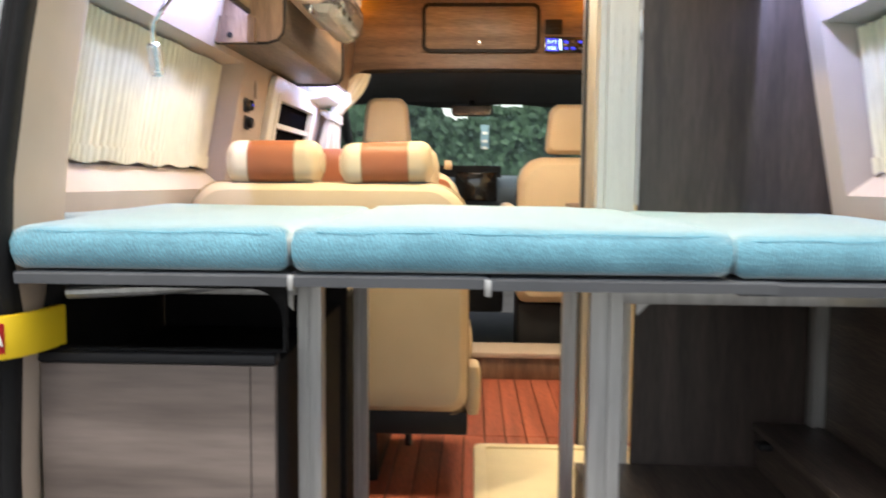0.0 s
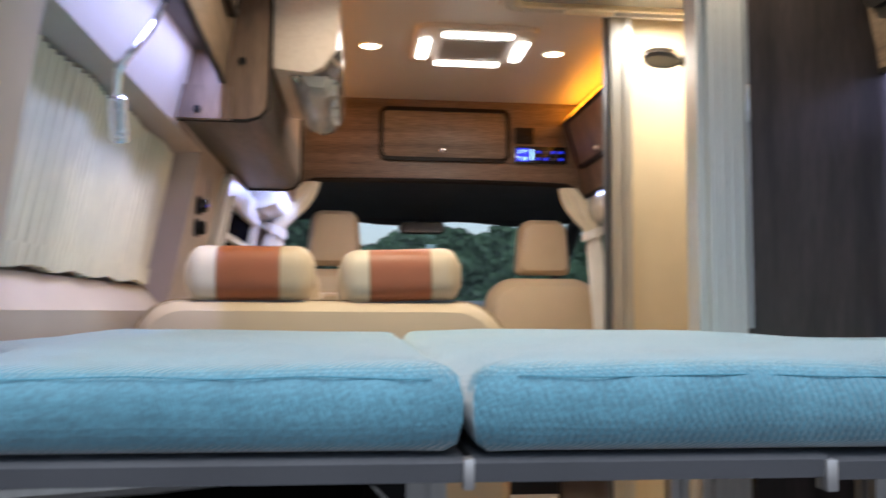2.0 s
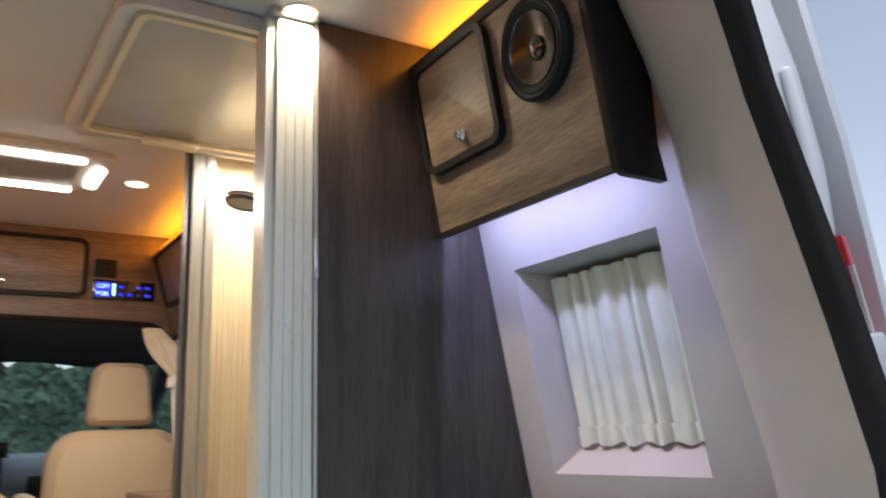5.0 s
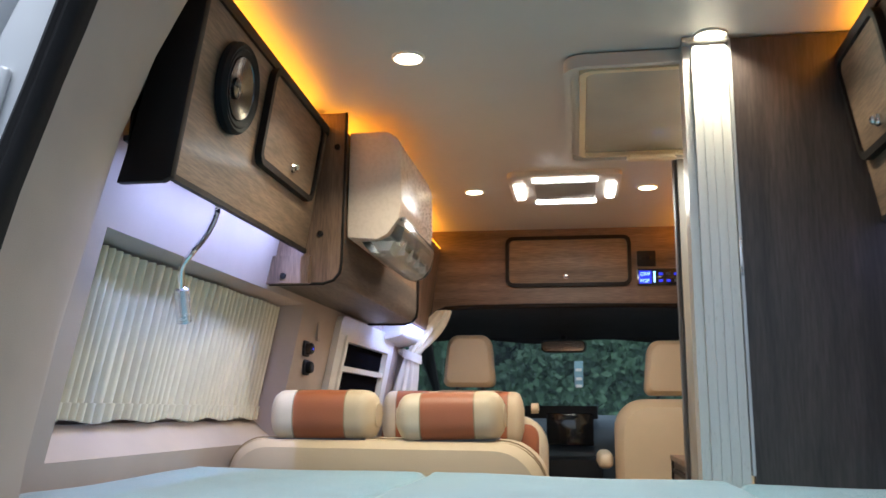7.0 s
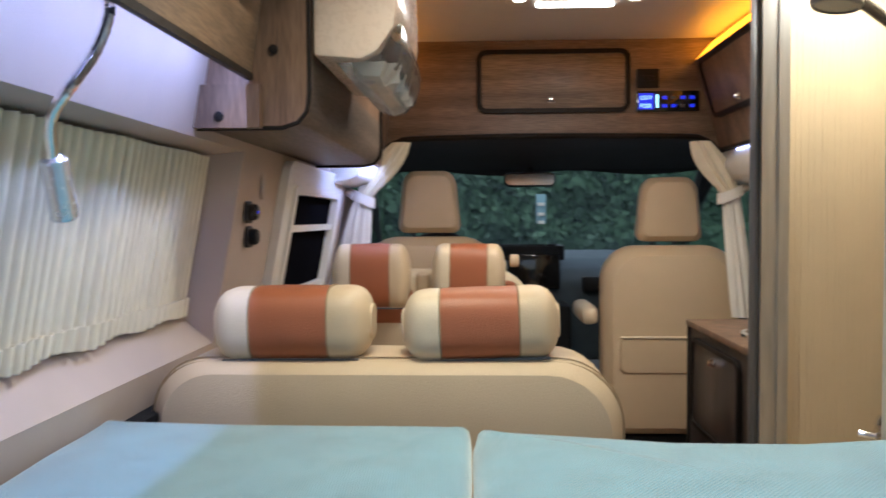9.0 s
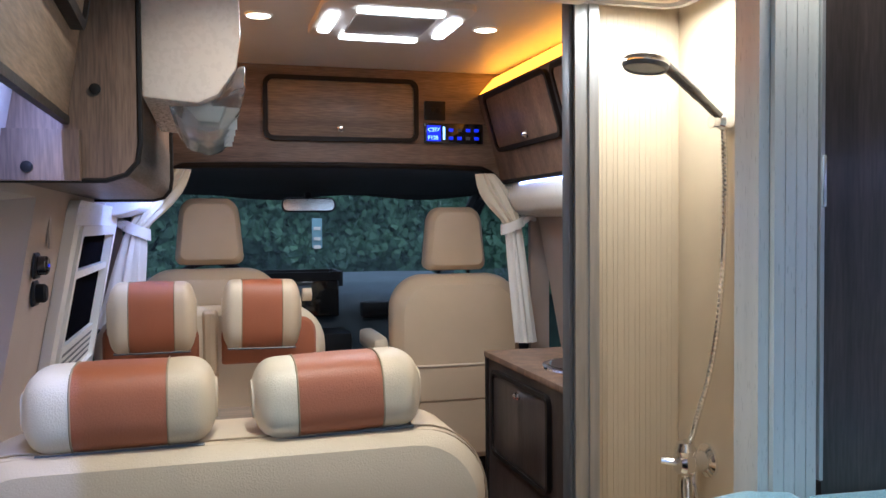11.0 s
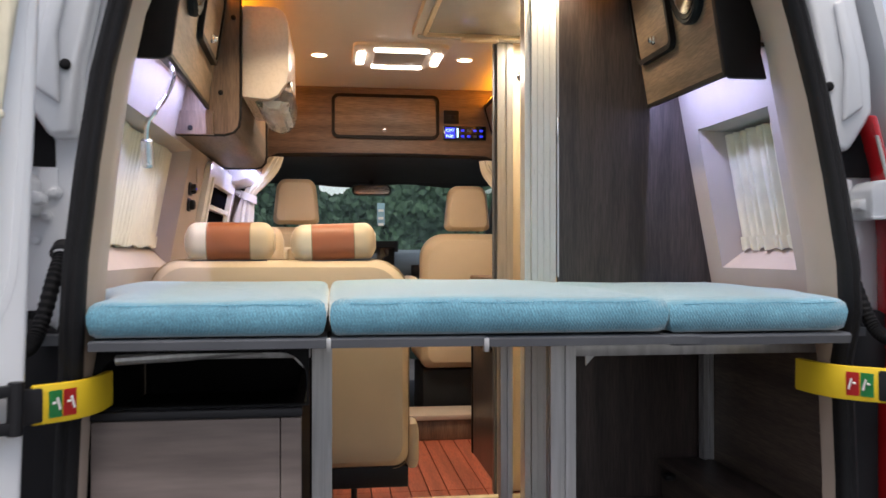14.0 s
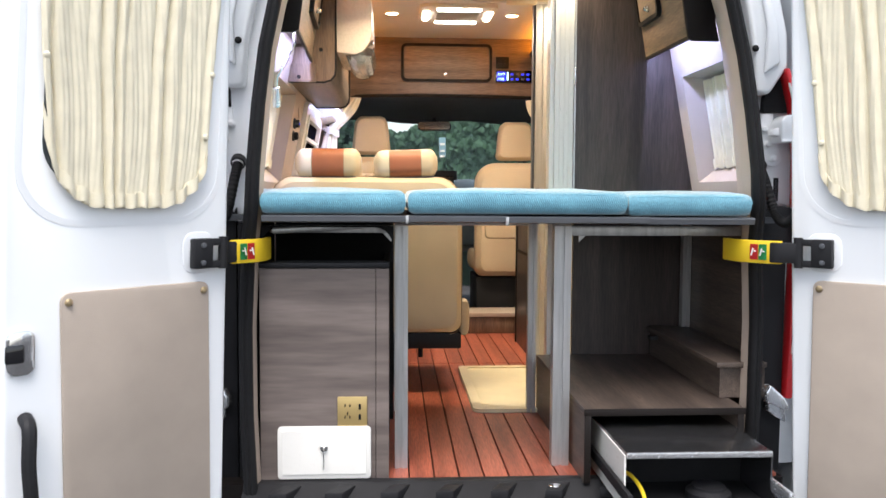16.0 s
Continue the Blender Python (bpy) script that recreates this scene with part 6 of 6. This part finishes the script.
    hs = thing("cable_hose", (lx(0.80), -0.05, 0.72), "black corrugated cable hose to the door", "hose", group="cable hoses")
    hpnts = smooth_path([(lx(0.772), 0.03, 0.962), (lx(0.776), 0.0, 0.925), (lx(0.785), -0.035, 0.85), (lx(0.793), -0.06, 0.812), (lx(0.803), -0.09, 0.802), (lx(0.815), -0.115, 0.825), (lx(0.824), -0.14, 0.89), (lx(0.826), -0.17, 0.95)], 12)
    part("hose", tube(hpnts, [0.0125 if i % 2 else 0.0148 for i in range(len(hpnts))], 14), RUBBER, hs)
    part("collar", lathe([(0.022, 0), (0.022, 0.02), (0.017, 0.026)], (lx(0.772), 0.045, 0.975), (0, -0.8, -0.5), 16), BLACK, hs)
    tl = thing("tail_light", (lx(0.90), 0.03, 0.26), "tall red tail light at the body corner", "tail light", group="tail lights")
    poly("lens", [(0.872, 0.26), (0.894, 0.26), (0.907, 0.75), (0.908, 1.0), (0.892, 1.12), (0.854, 1.258), (0.838, 1.258), (0.868, 1.15), (0.885, 1.0), (0.887, 0.75)], 0.022, 0.075, TAIL, 0.005, tl)
    poly("stripe", [(0.885, 0.40), (0.889, 0.40), (0.899, 0.75), (0.900, 1.0), (0.887, 1.09), (0.852, 1.215), (0.848, 1.214), (0.881, 1.09), (0.894, 1.0), (0.894, 0.75)], 0.017, 0.0235, PLASTIC, 0.0, tl, "clear ribbed stripe")
    st = poly("number_sticker", [(0.842, 0.862), (0.857, 0.862), (0.857, 0.934), (0.842, 0.934)], 0.0835, 0.0865, BLACK, label="narrow black sticker with pale bars on the door frame", category="sticker", base=(lx(0.85), 0.085, 0.86))
    for k in range(9):
        poly("bar", [(0.846, 0.868 + k * 0.007), (0.852, 0.868 + k * 0.007), (0.852, 0.871 + k * 0.007), (0.846, 0.871 + k * 0.007)], 0.0825, 0.084, GREY, 0.0, st)


rear_jamb(-1)
rear_jamb(1)

# ---- outdoors ----
rng = random.Random(4)
hedge = thing("hedge", (0, 10, -0.56), "dense dark green hedge of broad leaves before the van", "hedge", kind="stuff")


def hedge_top(x):
    return 1.86 + 0.11 * math.tanh(1.6 * (x - 0.35)) + 0.05 * math.sin(x * 4.1) + (1.1 if x < -0.45 else 0) * min(1, (-0.45 - x) * 2.5) + 0.04 * math.sin(x * 9)


# near-black sheet behind the leaves: the hedge's inner shade put in as colour
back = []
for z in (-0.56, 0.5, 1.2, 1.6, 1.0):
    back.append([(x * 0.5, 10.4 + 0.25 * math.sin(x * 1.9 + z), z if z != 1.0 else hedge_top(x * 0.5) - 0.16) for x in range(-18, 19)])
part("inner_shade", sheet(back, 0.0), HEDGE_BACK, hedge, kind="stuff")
verts, faces = [], []
for i in range(15000):
    x = rng.uniform(-6.5, 7.0)
    if i < 11500:
        x = rng.uniform(-3.4, 3.6)
    ht = hedge_top(x)
    z = rng.uniform(0.3, ht) if rng.random() < 0.9 else ht + rng.uniform(-0.05, 0.08)
    bulge = 0.30 * noise.noise(Vector((x * 1.6, z * 1.8, 0)))
    y = 10.15 + bulge + rng.uniform(-0.16, 0.12) + 0.25 * max(0, z - ht + 0.4)
    L = rng.uniform(0.09, 0.16)
    tilt, turn, spin = rng.uniform(-25, 65), rng.uniform(-60, 60), rng.uniform(0, 360)
    m = pose(x, y, z, 90 - tilt, spin, turn)
    k = len(verts)
    for p in ((0, -L * 0.5, 0), (L * 0.42, -L * 0.12, 0.012), (L * 0.25, L * 0.32, 0.008), (0, L * 0.58, -0.01), (-L * 0.25, L * 0.32, 0.008), (-L * 0.42, -L * 0.12, 0.012)):
        verts.append(m @ Vector(p))
    faces.append(tuple(range(k, k + 6)))
o = ORIGIN[hedge]
me = bpy.data.meshes.new("leaves")
me.from_pydata([tuple(v - o) for v in verts], [], faces)
me.materials.append(LEAF)
lv = new("leaves", me)
lv.parent = hedge
tagged(lv, kind="stuff")

bl = thing("apartment_block", (60, 14, -0.56), "pale grey apartment block far off beside the van", "building")
part("wall", box(54, 66, 8, 24, -0.56, 14.0, 0.05), CONCRETE, bl)
part("roof", box(53.7, 66.3, 7.7, 24.3, 14.0, 14.6, 0.05), CONCRETE, bl)
for iy in range(6):
    for iz in range(4):
        part("window", box(53.9, 54.0, 9.2 + iy * 2.5, 10.4 + iy * 2.5, 1.0 + iz * 3.2, 2.6 + iz * 3.2), WINDOW_DARK, bl, smooth=0)
